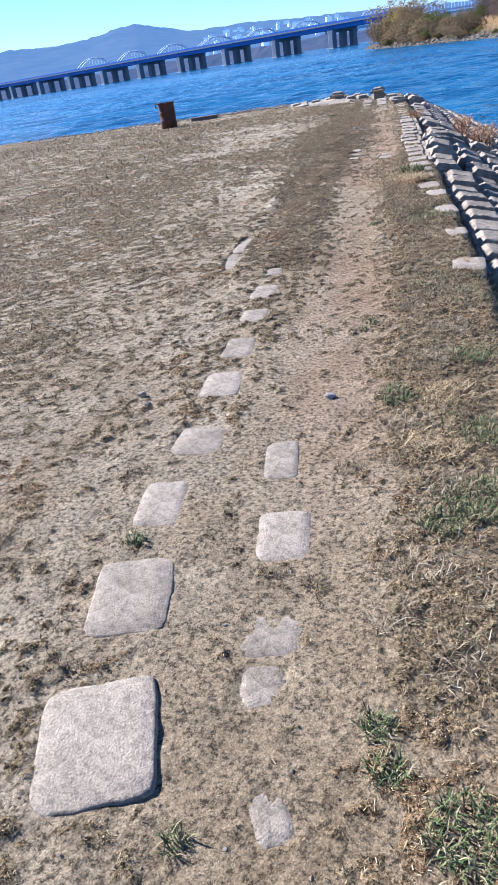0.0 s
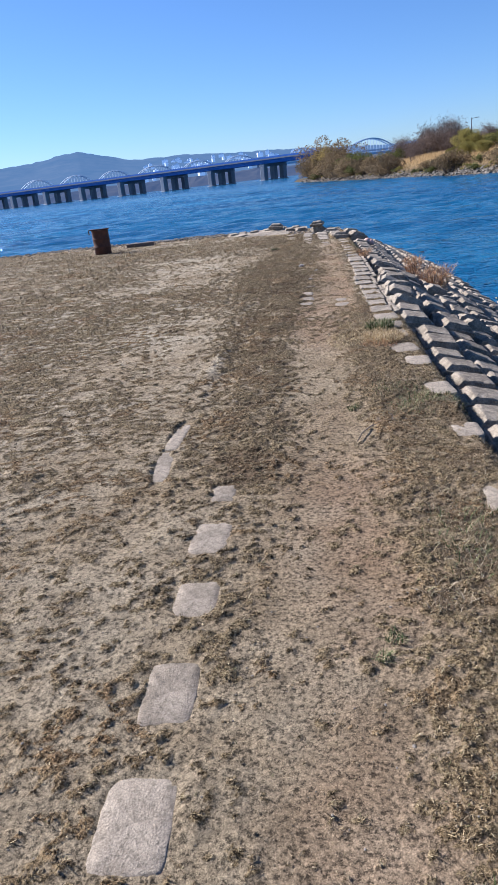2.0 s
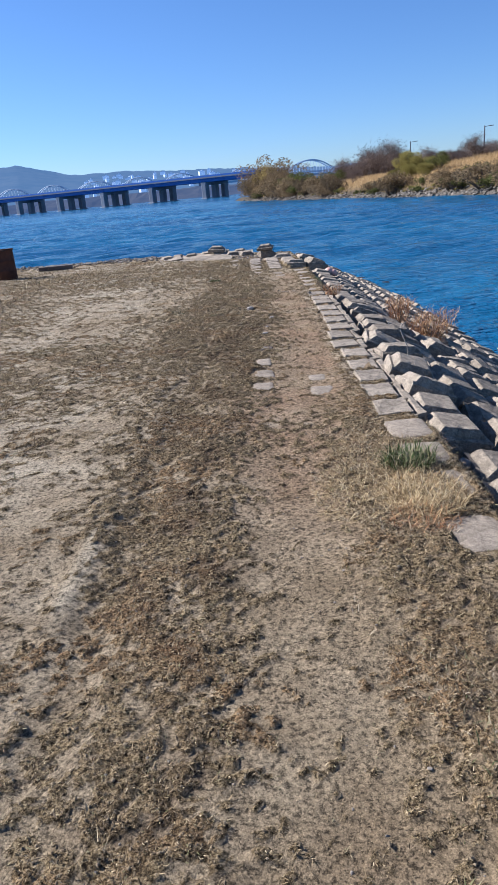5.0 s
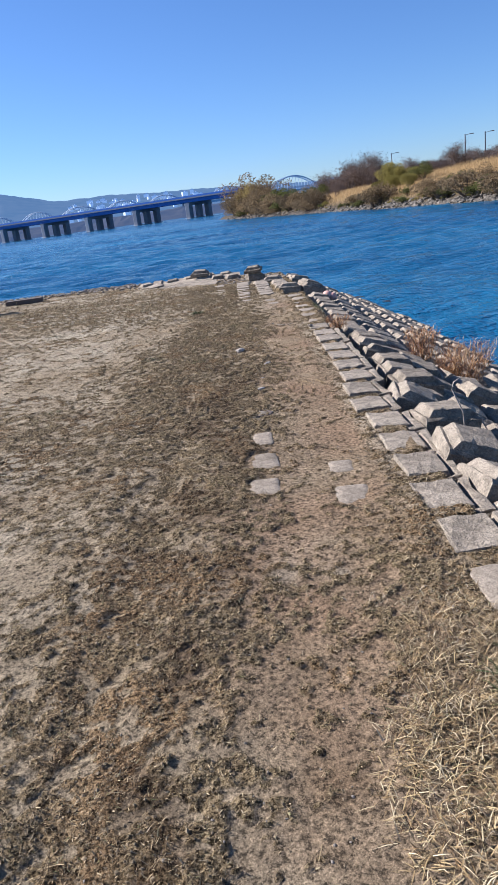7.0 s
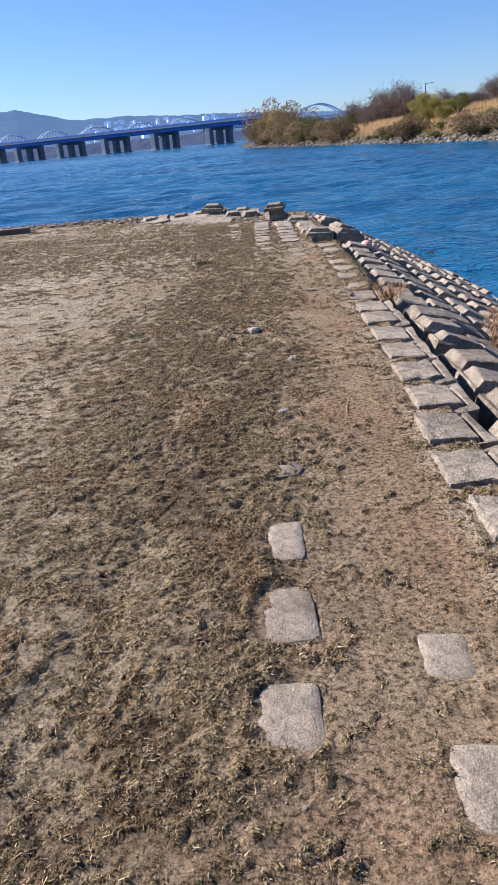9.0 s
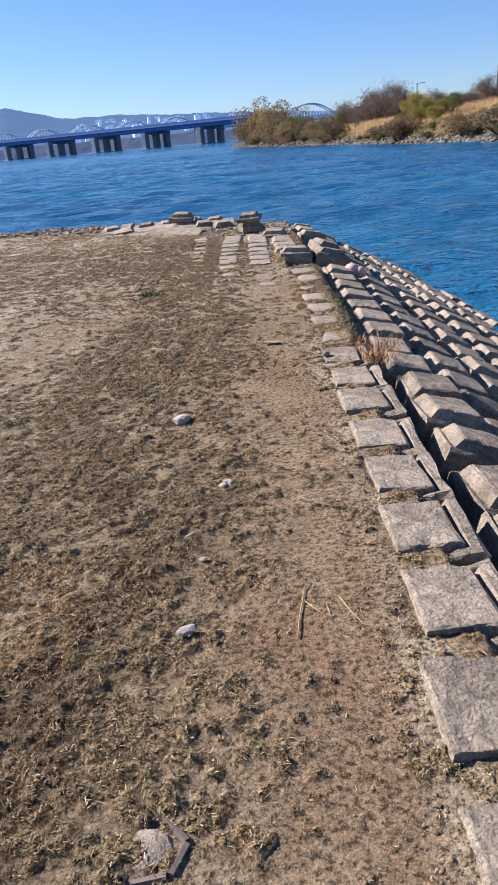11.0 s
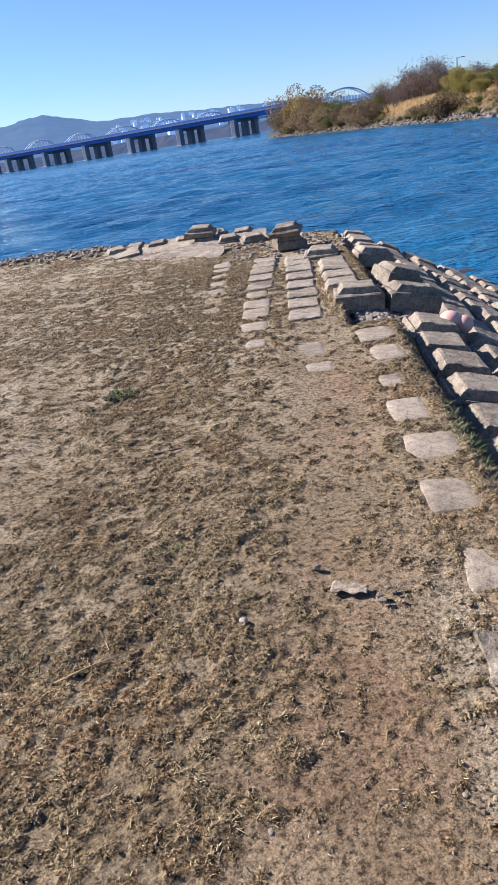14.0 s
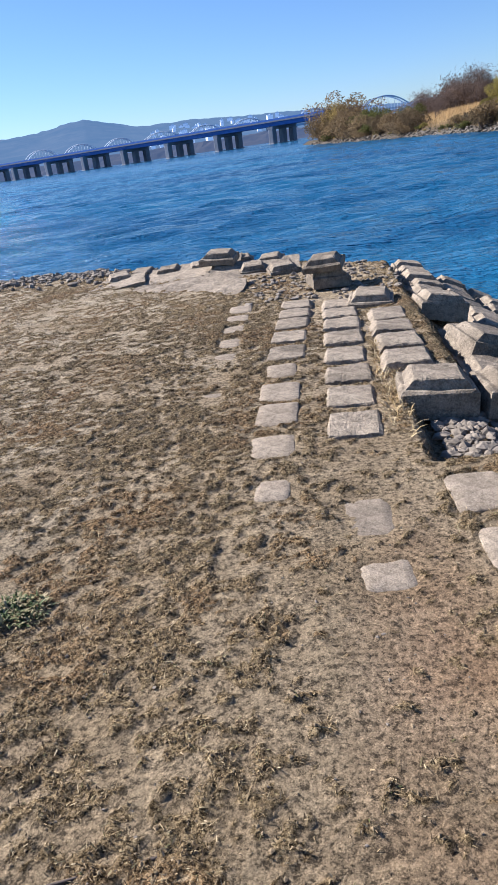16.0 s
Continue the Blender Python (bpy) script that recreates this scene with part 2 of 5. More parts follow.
def bm_box(bm, size, at=(0, 0, 0), turn=None, bevel=0.0):
    m = Matrix.Translation(at) @ (turn or Matrix()) @ Matrix.Diagonal((*size, 1))
    made = bmesh.ops.create_cube(bm, size=1.0, matrix=m)["verts"]
    if bevel:
        edges = list({e for v in made for e in v.link_edges})
        bmesh.ops.bevel(bm, geom=edges, offset=bevel, segments=2, profile=0.6, affect="EDGES")


def bm_tube(bm, points, radii, sides=6):
    """A tube along points, closed at its ends."""
    rings = []
    for k, (p, r) in enumerate(zip(points, radii)):
        p = Vector(p)
        way = (Vector(points[min(k + 1, len(points) - 1)]) - Vector(points[max(k - 1, 0)])).normalized()
        a = way.orthogonal().normalized()
        b = way.cross(a)
        rings.append([bm.verts.new(p + r * (math.cos(2 * math.pi * i / sides) * a + math.sin(2 * math.pi * i / sides) * b)) for i in range(sides)])
    for lo, hi in zip(rings, rings[1:]):
        for i in range(sides):
            bm.faces.new((lo[i], lo[(i + 1) % sides], hi[(i + 1) % sides], hi[i]))
    bm.faces.new(rings[0][::-1])
    bm.faces.new(rings[-1])


def value_noise(x, y, scale, seed=0):
    """Smooth noise of -1 to 1 over arrays of places."""
    u, v = np.asarray(x, float) * scale, np.asarray(y, float) * scale
    i, j = np.floor(u), np.floor(v)
    a, b = u - i, v - j
    a, b = a * a * (3 - 2 * a), b * b * (3 - 2 * b)

    def lattice(p, q):
        s = np.sin(p * 127.1 + q * 311.7 + seed * 74.7) * 43758.5453
        return 2 * (s - np.floor(s)) - 1

    low = lattice(i, j) * (1 - a) + lattice(i + 1, j) * a
    high = lattice(i, j + 1) * (1 - a) + lattice(i + 1, j + 1) * a
    return low * (1 - b) + high * b


WATER_Z = -1.2
EDGE_X = 0.80                     # where the bank starts to fall to the river


def crest_y(x):
    """The far edge of the spit."""
    x = np.asarray(x, float)
    return 27.6 + 0.13 * np.maximum(0, -x - 2.0) - 1.6 * np.clip((x + 1.0) / 2.0, 0, 1) + 0.35 * value_noise(x, 0 * x, 0.5, 3)


def slope_z(x):
    return np.where(x > EDGE_X, -0.03 - (np.asarray(x, float) - EDGE_X) * 0.46, 0.0)


def dip(y):
    """How far the ground sinks towards the point."""
    return 0.17 * np.clip((np.asarray(y, float) - 20.5) / 5.0, 0, 1)


def base_z(x, y):
    """The ground without its crumbs."""
    x, y = np.asarray(x, float), np.asarray(y, float)
    beside = np.clip((y - 9.3) / 0.3, 0, 1) * np.clip((16.6 - y) / 0.6, 0, 1)
    z = slope_z(x) - 0.12 * np.clip((x - 0.75 + 0.08 * beside) / (0.2 - 0.12 * beside), 0, 1)
    z = z - 0.22 * np.exp(-((x - 0.90) / 0.07) ** 2) * np.clip((y - 8.8) / 0.5, 0, 1) * np.clip((16.3 - y) / 0.6, 0, 1)
    z = z - 0.14 * np.clip((x - 0.42) / 0.08, 0, 1) * np.clip((y - 19.75) / 0.1, 0, 1) * np.clip((20.7 - y) / 0.1, 0, 1) * np.clip((1.0 - x) / 0.1, 0, 1)
    over = np.maximum(0, y - crest_y(x))
    z = z - np.where(over > 0, 0.05 + over * 0.42, 0) - dip(y) * (x < 30)
    return np.maximum(z, -3.0)


# pavers whose tops show in the soil: x, y, height of the top over the soil, turn, width and length that lie bare
PAVER_SPOTS = [(-0.78, -0.185, 0.012, 16, 0.33, 0.40), (-0.87, 0.435, 0.008, 9, 0.275, 0.385), (-0.92, 1.035, 0.004, 4, 0.185, 0.33), (-0.87, 1.60, 0.003, -2, 0.24, 0.30), (-0.88, 2.244, 0.002, 0, 0.205, 0.32), (-0.874, 2.804, 0.002, 0, 0.18, 0.305), (-0.866, 3.41, 0.001, -3, 0.178, 0.26), (-0.874, 3.98, 0.001, -3, 0.184, 0.32), (-0.865, 4.52, -0.001, 3, 0.125, 0.215),
               (-0.423, 1.376, 0.001, 4, 0.135, 0.33), (-0.345, 0.792, 0.0, 6, 0.19, 0.30), (-0.323, 0.251, -0.001, 4, 0.195, 0.17), (-0.316, 0.034, -0.003, 5, 0.125, 0.15), (-0.243, -0.369, -0.003, 24, 0.072, 0.135),
               (-0.34, 11.658, 0.0, 0, 0.124, 0.27), (-0.36, 11.18, 0.001, 4, 0.185, 0.28), (-0.369, 10.706, 0.001, 0, 0.165, 0.24), (0.135, 10.934, 0.0, -5, 0.13, 0.19), (0.127, 10.431, 0.001, -4, 0.17, 0.25),
               (0.60, 9.27, 0.012, 2, 0.25, 0.35), (0.60, 8.80, 0.010, -2, 0.25, 0.34), (0.60, 8.32, 0.010, 3, 0.24, 0.34), (0.62, 7.75, 0.006, 3, 0.24, 0.34), (0.68, 7.22, 0.006, -2, 0.20, 0.30), (0.714, 6.30, 0.006, 4, 0.20, 0.33), (0.727, 5.304, 0.006, 2, 0.165, 0.25), (0.726, 4.22, 0.006, -5, 0.23, 0.34)]
PAVER_SPOTS += [(-0.277, 19.589, 0.002, 0, 0.13, 0.18), (-0.304, 20.054, 0.005, 2, 0.20, 0.26), (-0.305, 20.502, 0.010, -2, 0.21, 0.32), (-0.313, 20.92, 0.012, 0, 0.22, 0.335), (-0.325, 21.40, 0.010, 2, 0.18, 0.285)]
PAVER_SPOTS += [(-0.315 + 0.004 * r, 21.86 + 0.462 * r, 0.018 + 0.006 * r, 0, 0.235, 0.37) for r in range(5)]
PAVER_SPOTS += [(0.159, 18.914, 0.001, 4, 0.165, 0.155), (0.117, 19.322, 0.002, 2, 0.185, 0.27)]
PAVER_SPOTS += [(0.114, 20.271 + 0.462 * r, 0.024 + 0.004 * r, 0, 0.245, 0.36) for r in range(8)]
PAVER_SPOTS += [(-0.74 - 0.02 * r, 20.90 + 0.48 * r, 0.002 + 0.002 * r, 3, 0.125 + 0.012 * r, 0.24 + 0.01 * r) for r in range(7)]
EDGE_SPOTS = [(0.585 + (0.03 if r > 3 else 0), 11.22 + 0.487 * r) for r in range(-3, 11)]
PAVER_SPOTS += [(0.591, 19.451, 0.012, 3, 0.235, 0.30), (0.613, 19.02, 0.008, 3, 0.175, 0.28), (0.562, 18.486, 0.002, 4, 0.115, 0.20), (0.579, 18.004, 0.006, 2, 0.175, 0.292), (0.611, 17.54, 0.006, 0, 0.215, 0.255), (0.60, 17.086, 0.004, 2, 0.19, 0.247), (0.62, 16.58, 0.002, -3, 0.15, 0.25)]
STRIP_SPOTS = [(-1.335, 5.02, 4), (-1.325, 5.58, -3)]


def swept(x, y):
    """1 where a paver keeps the soil low, 0 away from it."""
    out = np.zeros(np.shape(x))
    for px, py, _, turn, wide, long in PAVER_SPOTS:
        near = (np.abs(x - px) < 0.35) & (np.abs(y - py) < 0.35)
        if near.any():
            c, w = math.cos(radians(turn)), math.sin(radians(turn))
            dx, dy = x[near] - px, y[near] - py
            u, v = np.abs(c * dx + w * dy), np.abs(c * dy - w * dx)
            round_by = 0.3 * min(wide, long)
            wobble = 0.012 * value_noise(x[near], y[near], 13, 51) + 0.007 * value_noise(x[near], y[near], 31, 54)
            d = np.hypot(np.maximum(u - wide / 2 + round_by, 0), np.maximum(v - long / 2 + round_by, 0)) - round_by + wobble
            out[near] = np.maximum(out[near], np.clip(1 - d / 0.03, 0, 1))
    for px, py in EDGE_SPOTS:
        near = (np.abs(x - px) < 0.3) & (np.abs(y - py) < 0.35)
        if near.any():
            d = np.maximum(np.abs(x[near] - px) - 0.115, np.abs(y[near] - py) - 0.165) + 0.02 * value_noise(x[near], y[near], 11, 53)
            out[near] = np.maximum(out[near], np.clip(1 - d / 0.03, 0, 1))
    for px, py, turn in STRIP_SPOTS:
        near = (np.abs(x - px) < 0.3) & (np.abs(y - py) < 0.7)
        if near.any():
            d = np.hypot((x[near] - px - (y[near] - py) * math.tan(radians(-turn))) / 0.055, (y[near] - py) / 0.27) - 1.0 + 0.2 * value_noise(x[near], y[near], 9, 52)
            out[near] = np.maximum(out[near], np.clip(1 - d * 3, 0, 1))
    return out


def path_x(y):
    """The middle of the trodden track."""
    return -0.15 + 0.32 * np.clip((np.asarray(y, float) - 9.5) / 3, 0, 1)


def layered(x, y, scale, seed, octaves=4, fade=0.62):
    """Noise of several sizes, each turned against the last."""
    out, gain = 0, 1.0
    for k in range(octaves):
        c, w = math.cos(0.7 + 1.1 * k), math.sin(0.7 + 1.1 * k)
        out = out + gain * value_noise(c * x + w * y, c * y - w * x, scale * 2.03 ** k, seed + k)
        gain *= fade
    return out


def spot(x, y, cx, cy, rx, ry):
    """1 in the middle of an oval, 0 from a little outside of it."""
    return np.clip(1.4 - np.hypot((x - cx) / rx, (y - cy) / ry), 0, 1)


def trodden(x, y):
    """How far feet have worn the path bare."""
    away = np.abs(x - path_x(y) - 0.12 * value_noise(x, y, 0.5, 73))
    away = away * np.where((x > path_x(y)) & (y < 9.2), 1.55, 1.0)
    return np.clip(1.35 - away / 0.40, 0, 1)


def ridge_line(x, y):
    """The low pale ridge that carries on from the worn strip."""
    gate = np.clip(0.6 + 1.2 * value_noise(0 * x, y, 1.3, 74), 0, 1) * np.clip((y - 5.8) / 0.6, 0, 1) * np.clip((11.2 - y) / 0.8, 0, 1)
    return np.exp(-((x + 1.27 + 0.04 * np.sin(y * 1.9)) / 0.075) ** 2) * gate


def close_by(x, y):
    """1 on the stretch along the walk, falling to 0 on the open land around it."""
    return np.clip(x + 11.5, 0, 1) * np.clip((y + 2.8) / 0.5, 0, 1) * np.clip((32 - y) / 2, 0, 1)


def turf_share(x, y):
    """How densely the withered turf covers the soil, 0 to 1, in ragged mats."""
    d = 0.93 + 0.26 * layered(x, y, 0.7, 75, 2)
    d = d - 0.80 * trodden(x, y) - 0.60 * spot(x, y, -1.5, 0.9, 1.15, 3.4) - 0.60 * spot(x, y, -0.4, 0.1, 0.5, 1.7)
    d = d - 0.52 * spot(x, y, -3.0, 16.9, 1.5, 2.7) - 0.45 * spot(x, y, -2.2, 10.0, 0.8, 3.2) - 0.50 * spot(x, y, -1.6, 8.0, 0.35, 2.6)
    d = d + 0.40 * np.exp(-((x + 0.78 + 0.15 * value_noise(x, y, 0.4, 76)) / 0.24) ** 2) * np.clip((y - 3.6) / 2, 0, 1) * np.clip((15 - y) / 3, 0, 1)
    d = d + 0.25 * np.clip((x - 0.15) / 0.3, 0, 1) - 0.5 * ridge_line(x, y)
    d = d + 0.40 * np.clip((x - 0.02) / 0.3, 0, 1) * np.clip((y - 0.2) / 1.5, 0, 1) * np.clip((9.2 - y) / 0.6, 0, 1) - 0.22 * np.clip(-x - 1, 0, 1) * np.clip((y - 11) / 3, 0, 1)
    n = 0.26 * layered(x, y, 4.1, 77, 2) + 0.85 * layered(x, y * 1.1, 20.5, 81, 2, 0.9)
    c = close_by(x, y)
    return c * np.clip((n - 0.62 + 1.05 * np.clip(d, 0, 1.1)) / 0.55, 0, 1) + (1 - c) * 0.55


def red_share(x, y):
    """Where reddish earth lies bare."""
    s = np.maximum(spot(x, y, 0.2, 13.8, 0.45, 3.6), 0.8 * spot(x, y, -0.15, 9.8, 0.5, 1.9))
    s = np.maximum(s, np.maximum(0.75 * spot(x, y, -0.15, 3.4, 0.35, 2.2), 0.8 * spot(x, y, 0.3, 18.2, 0.25, 1.0)))
    return np.clip(s * (0.75 + 0.5 * layered(x, y, 1.7, 78, 3)), 0, 0.85)


def pale_share(x, y):
    """Where pale dust lies on the soil."""
    s = np.maximum(0.85 * spot(x, y, -3.0, 16.9, 1.5, 2.7), 0.80 * spot(x, y, -2.2, 10.0, 0.9, 3.2))
    s = np.maximum(s, 0.70 * spot(x, y, -4.6, 10.0, 3.9, 13.0))
    s = np.maximum(s, np.maximum(0.42 * spot(x, y, -1.3, 1.5, 1.6, 4.0), 0.5 * spot(x, y, -1.6, 8.0, 0.35, 2.6)))
    s = np.maximum(s, 0.12 + (0.36 * np.clip((y - 17.5) / 3, 0, 1) + 0.30 * np.clip(-x - 1, 0, 1) * np.clip((y - 11) / 3, 0, 1)) * (y < 40))
    s = np.maximum(s, np.maximum(0.5 * spot(x, y, -0.33, 9.65, 0.13, 0.2), 0.5 * spot(x, y, -0.08, 9.56, 0.07, 0.06)))
    s = np.maximum(s, 0.75 * np.exp(-((x - 0.46) / 0.10) ** 2) * np.clip((y - 9.4) / 0.5, 0, 1) * np.clip((17 - y) / 0.8, 0, 1))
    return np.clip(np.maximum(s, ridge_line(x, y)) * (0.8 + 0.5 * layered(x, y, 2.1, 79, 3) * close_by(x, y)), 0, 0.9)


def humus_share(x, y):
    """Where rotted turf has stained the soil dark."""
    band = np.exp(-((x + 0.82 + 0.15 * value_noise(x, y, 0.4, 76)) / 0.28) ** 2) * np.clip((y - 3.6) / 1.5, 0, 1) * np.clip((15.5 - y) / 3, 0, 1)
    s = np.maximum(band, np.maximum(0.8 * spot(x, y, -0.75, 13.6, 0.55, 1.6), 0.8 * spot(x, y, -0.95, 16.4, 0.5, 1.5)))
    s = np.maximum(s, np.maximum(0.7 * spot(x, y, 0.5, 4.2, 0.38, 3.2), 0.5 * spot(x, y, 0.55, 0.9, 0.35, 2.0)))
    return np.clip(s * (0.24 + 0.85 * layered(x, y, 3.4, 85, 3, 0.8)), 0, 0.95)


def ground_z(x, y):
    x, y = np.atleast_1d(np.asarray(x, float)), np.atleast_1d(np.asarray(y, float))
    near = np.clip((60 - np.abs(y)) / 30, 0, 1) * np.clip((60 - np.abs(x)) / 30, 0, 1)
    track, low = trodden(x, y), swept(x, y)
    mats = turf_share(x, y) * (1 - low)
    z = 0.018 * value_noise(x, y, 0.8, 1) + (1 - low) * (1 - 0.5 * track) * (0.010 * value_noise(x, y, 4.3, 2) + 0.005 * layered(x, y, 11, 4, 3))
    z = z + mats * (0.010 + 0.009 * value_noise(x, y, 38, 80))
    z = z + 0.022 * ridge_line(x, y) - 0.015 * track
    rut = np.exp(-((x + 1.06 + 0.12 * np.sin(y * 0.35)) / 0.13) ** 2) * np.clip((y - 5) / 2, 0, 1) * np.clip((14 - y) / 3, 0, 1)
    return base_z(x, y) + z * near + (1 - low) * 0.006 - 0.02 * rut


# ---------------------------------------------------------------- ground and water
def spaced(*runs):
    return np.concatenate([np.arange(a, b, s) for a, b, s in runs])


gx = spaced((-4500, -500, 800), (-500, -60, 80), (-60, -12, 3), (-12, -5, 0.16), (-5, -2.4, 0.05), (-2.4, -1.4, 0.03), (-1.4, 0.98, 0.0155), (0.98, 6, 0.15), (6, 60, 6), (60, 500, 80), (500, 4501, 800))
gy = spaced((-4500, -500, 800), (-500, -60, 80), (-60, -3, 3), (-3, -0.8, 0.05), (-0.8, 23.6, 0.019), (23.6, 28.5, 0.05), (28.5, 32, 0.25), (32, 60, 4), (60, 500, 80), (500, 4501, 800))

def grid_mesh(name, ax, ay, height, material, shares=()):
    """A sheet over the crossings of ax and ay; shares: what lies on it, by name."""
    gx2, gy2 = np.meshgrid(ax, ay, indexing="ij")
    gz2 = height(gx2, gy2)
    ids = np.arange(gx2.size).reshape(gx2.shape)
    four = np.stack([ids[:-1, :-1], ids[1:, :-1], ids[1:, 1:], ids[:-1, 1:]], -1).reshape(-1, 4)
    me = bpy.data.meshes.new(name)
    me.vertices.add(gx2.size)
    me.vertices.foreach_set("co", np.stack([gx2, gy2, gz2], -1).ravel())
    me.loops.add(four.size)
    me.loops.foreach_set("vertex_index", four.ravel())
    me.polygons.add(len(four))
    me.polygons.foreach_set("loop_start", np.arange(0, four.size, 4))
    me.polygons.foreach_set("use_smooth", np.ones(len(four), bool))
    me.update(calc_edges=True)
    me.materials.append(material)
    for key, share in shares:
        me.attributes.new(key, "FLOAT", "POINT").data.foreach_set("value", share(gx2, gy2).ravel())
    return new(name, me)


def wave_z(x, y):
    """Wind waves that die out towards the still far water."""
    near = np.clip((330 - y) / 150, 0, 1) * np.clip((y + 20) / 20, 0, 1) * np.clip((110 - np.abs(x)) / 20, 0, 1)
    u, v = 0.80 * x + 0.60 * y, -0.60 * x + 0.80 * y
    w = 0.105 * value_noise(0.55 * u, 1.25 * v, 0.85, 41) + 0.06 * value_noise(0.6 * u + 0.3 * v, 1.3 * v, 1.9, 42) + 0.07 * value_noise(0.5 * u, v, 0.33, 43)
    return WATER_Z + near * w


water = grid_mesh("water", spaced((-4400, -400, 500), (-400, -110, 40), (-110, -30, 0.8), (-30, 40, 0.46), (40, 110, 0.8), (110, 400, 40), (400, 4401, 500)),
                  spaced((-4400, -400, 500), (-400, -20, 40), (-20, 10, 1.0), (10, 75, 0.38), (75, 160, 0.7), (160, 330, 1.2), (330, 600, 40), (600, 4401, 400)), wave_z, WATER)
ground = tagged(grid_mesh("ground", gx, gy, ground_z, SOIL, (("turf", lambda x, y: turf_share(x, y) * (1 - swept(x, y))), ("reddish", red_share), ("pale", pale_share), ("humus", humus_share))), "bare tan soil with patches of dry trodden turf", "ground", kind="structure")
tagged(water, "rippled deep blue river water under a clear sky", "water", kind="structure")


def blade_mesh(name, spots, length, lift, width, material, parent=None, lean=None):
    """Many thin bent blades in one mesh. spots: rows of x, y, z; lift: how steeply they rise."""
    n = len(spots)
    turn = np.random.uniform(0, 2 * math.pi, n)
    if lean is not None:
        turn = lean + np.random.normal(0, 0.9, n)
    size = np.random.uniform(0.5, 1.2, n) * length
    up = np.clip(np.random.normal(lift, 0.25, n), 0.02, 1.45)
    dx, dy = np.cos(turn), np.sin(turn)
    w = width * np.random.uniform(0.6, 1.3, n)
    p0 = np.asarray(spots, float)
    flat, rise = size * np.cos(up), size * np.sin(up)
    mid = p0 + np.stack([dx * flat * 0.5, dy * flat * 0.5, rise * 0.65], -1)
    end = p0 + np.stack([dx * flat, dy * flat, rise * 0.8], -1)
    side = np.stack([-dy * w, dx * w, np.zeros(n)], -1)
    verts = np.stack([p0 - side, p0 + side, mid + side * 0.8, mid - side * 0.8, end], 1).reshape(-1, 3)
    k = np.arange(n)[:, None] * 5
    faces = [tuple(f) for f in (k + [0, 1, 2, 3])] + [tuple(f) for f in (k + [3, 2, 4])]
    return mesh_object(name, verts, faces, material, parent)


def scatter(count, x0, x1, y0, y1, keep=None):
    x, y = np.random.uniform(x0, x1, count), np.random.uniform(y0, y1, count)
    if keep is not None:
        take = np.random.uniform(0, 1, count) < keep(x, y)
        x, y = x[take], y[take]
    return np.stack([x, y, ground_z(x, y) - 0.003], -1)


# ---------------------------------------------------------------- the block revetment
def block_mesh(name, seed, material, body=0.24, tall=0.062, chip=0.010, top=(0.125, 0.175), rim=None):
    """A cast block: a square body with a raised bevelled cushion on top; its cushion's face lies at z = 0."""
    rnd = random.Random(seed)
    hx, hy = 0.214, 0.222
    rings = [(hx, hy, -tall - body, 0.004), (hx, hy, -tall - 0.018, chip), (hx - 0.014, hy - 0.014, -tall, chip),
             (top[0] + 0.045, top[1] + 0.022, -tall, 0.004), (top[0] + 0.006, top[1] + 0.006, -0.008, chip * 0.6), (top[0] - 0.006, top[1] - 0.006, 0, chip * 0.4)]
    if rim is not None:
        rings = [(hx, hy, -tall - body, 0.004), (hx, hy, -rim - 0.016, chip), (hx - 0.012, hy - 0.012, -rim, chip), (hx - 0.055, hy - 0.03, -rim, 0.004),
                 (top[0] + 0.012, top[1] + 0.008, -tall, 0.003), (top[0] + 0.004, top[1] + 0.003, -0.008, chip * 0.5), (top[0] - 0.006, top[1] - 0.006, 0, chip * 0.4)]
    verts, faces = [], []
    for rx, ry, z, j in rings:
        for sx, sy in ((-1, -1), (0, -1), (1, -1), (1, 1), (0, 1), (-1, 1)):
            sink = 0.0 if rim is None or sx > 0 or z < -tall or z > -rim else tall - rim
            verts.append((sx * rx + rnd.uniform(-j, j), sy * ry + rnd.uniform(-j, j), z - sink + rnd.uniform(-j, j) * 0.5))
    for k in range(len(rings) - 1):
        for i in range(6):
            a, b = 6 * k + i, 6 * k + (i + 1) % 6
            faces.append((a, b, b + 6, a + 6))
    t = 6 * (len(rings) - 1)
    faces += [(t, t + 1, t + 4, t + 5), (t + 1, t + 2, t + 3, t + 4), (5, 4, 1, 0), (4, 3, 2, 1)]
    me = bpy.data.meshes.new(name)
    me.from_pydata(verts, [], faces)
    me.materials.append(material)
    me.update()
    return me


def roughened(me, seed, cuts, amount):
    """The mesh made finer, with worn and pitted faces."""
    bm = bmesh.new()
    bm.from_mesh(me)
    bmesh.ops.recalc_face_normals(bm, faces=bm.faces)
    bmesh.ops.subdivide_edges(bm, edges=[e for e in bm.edges if e.calc_length() > 0.06], cuts=cuts, use_grid_fill=True)
    bm.normal_update()
    for v in bm.verts:
        q = v.co + Vector((seed * 1.7, seed * 0.3, 0))
        sharp = 1.0 if v.calc_shell_factor() > 1.05 else 0.45
        v.co += v.normal * amount * sharp * (noise.noise(q * 9) + 0.7 * noise.noise(q * 23) - 0.4)
    bm.to_mesh(me)
    bm.free()
    return me


BLOCKS = [roughened(block_mesh("block", k, CONCRETE, tall=0.062, chip=0.010 + 0.004 * (k % 3), top=(0.132, 0.165)), k, 2, 0.010) for k in range(8)]
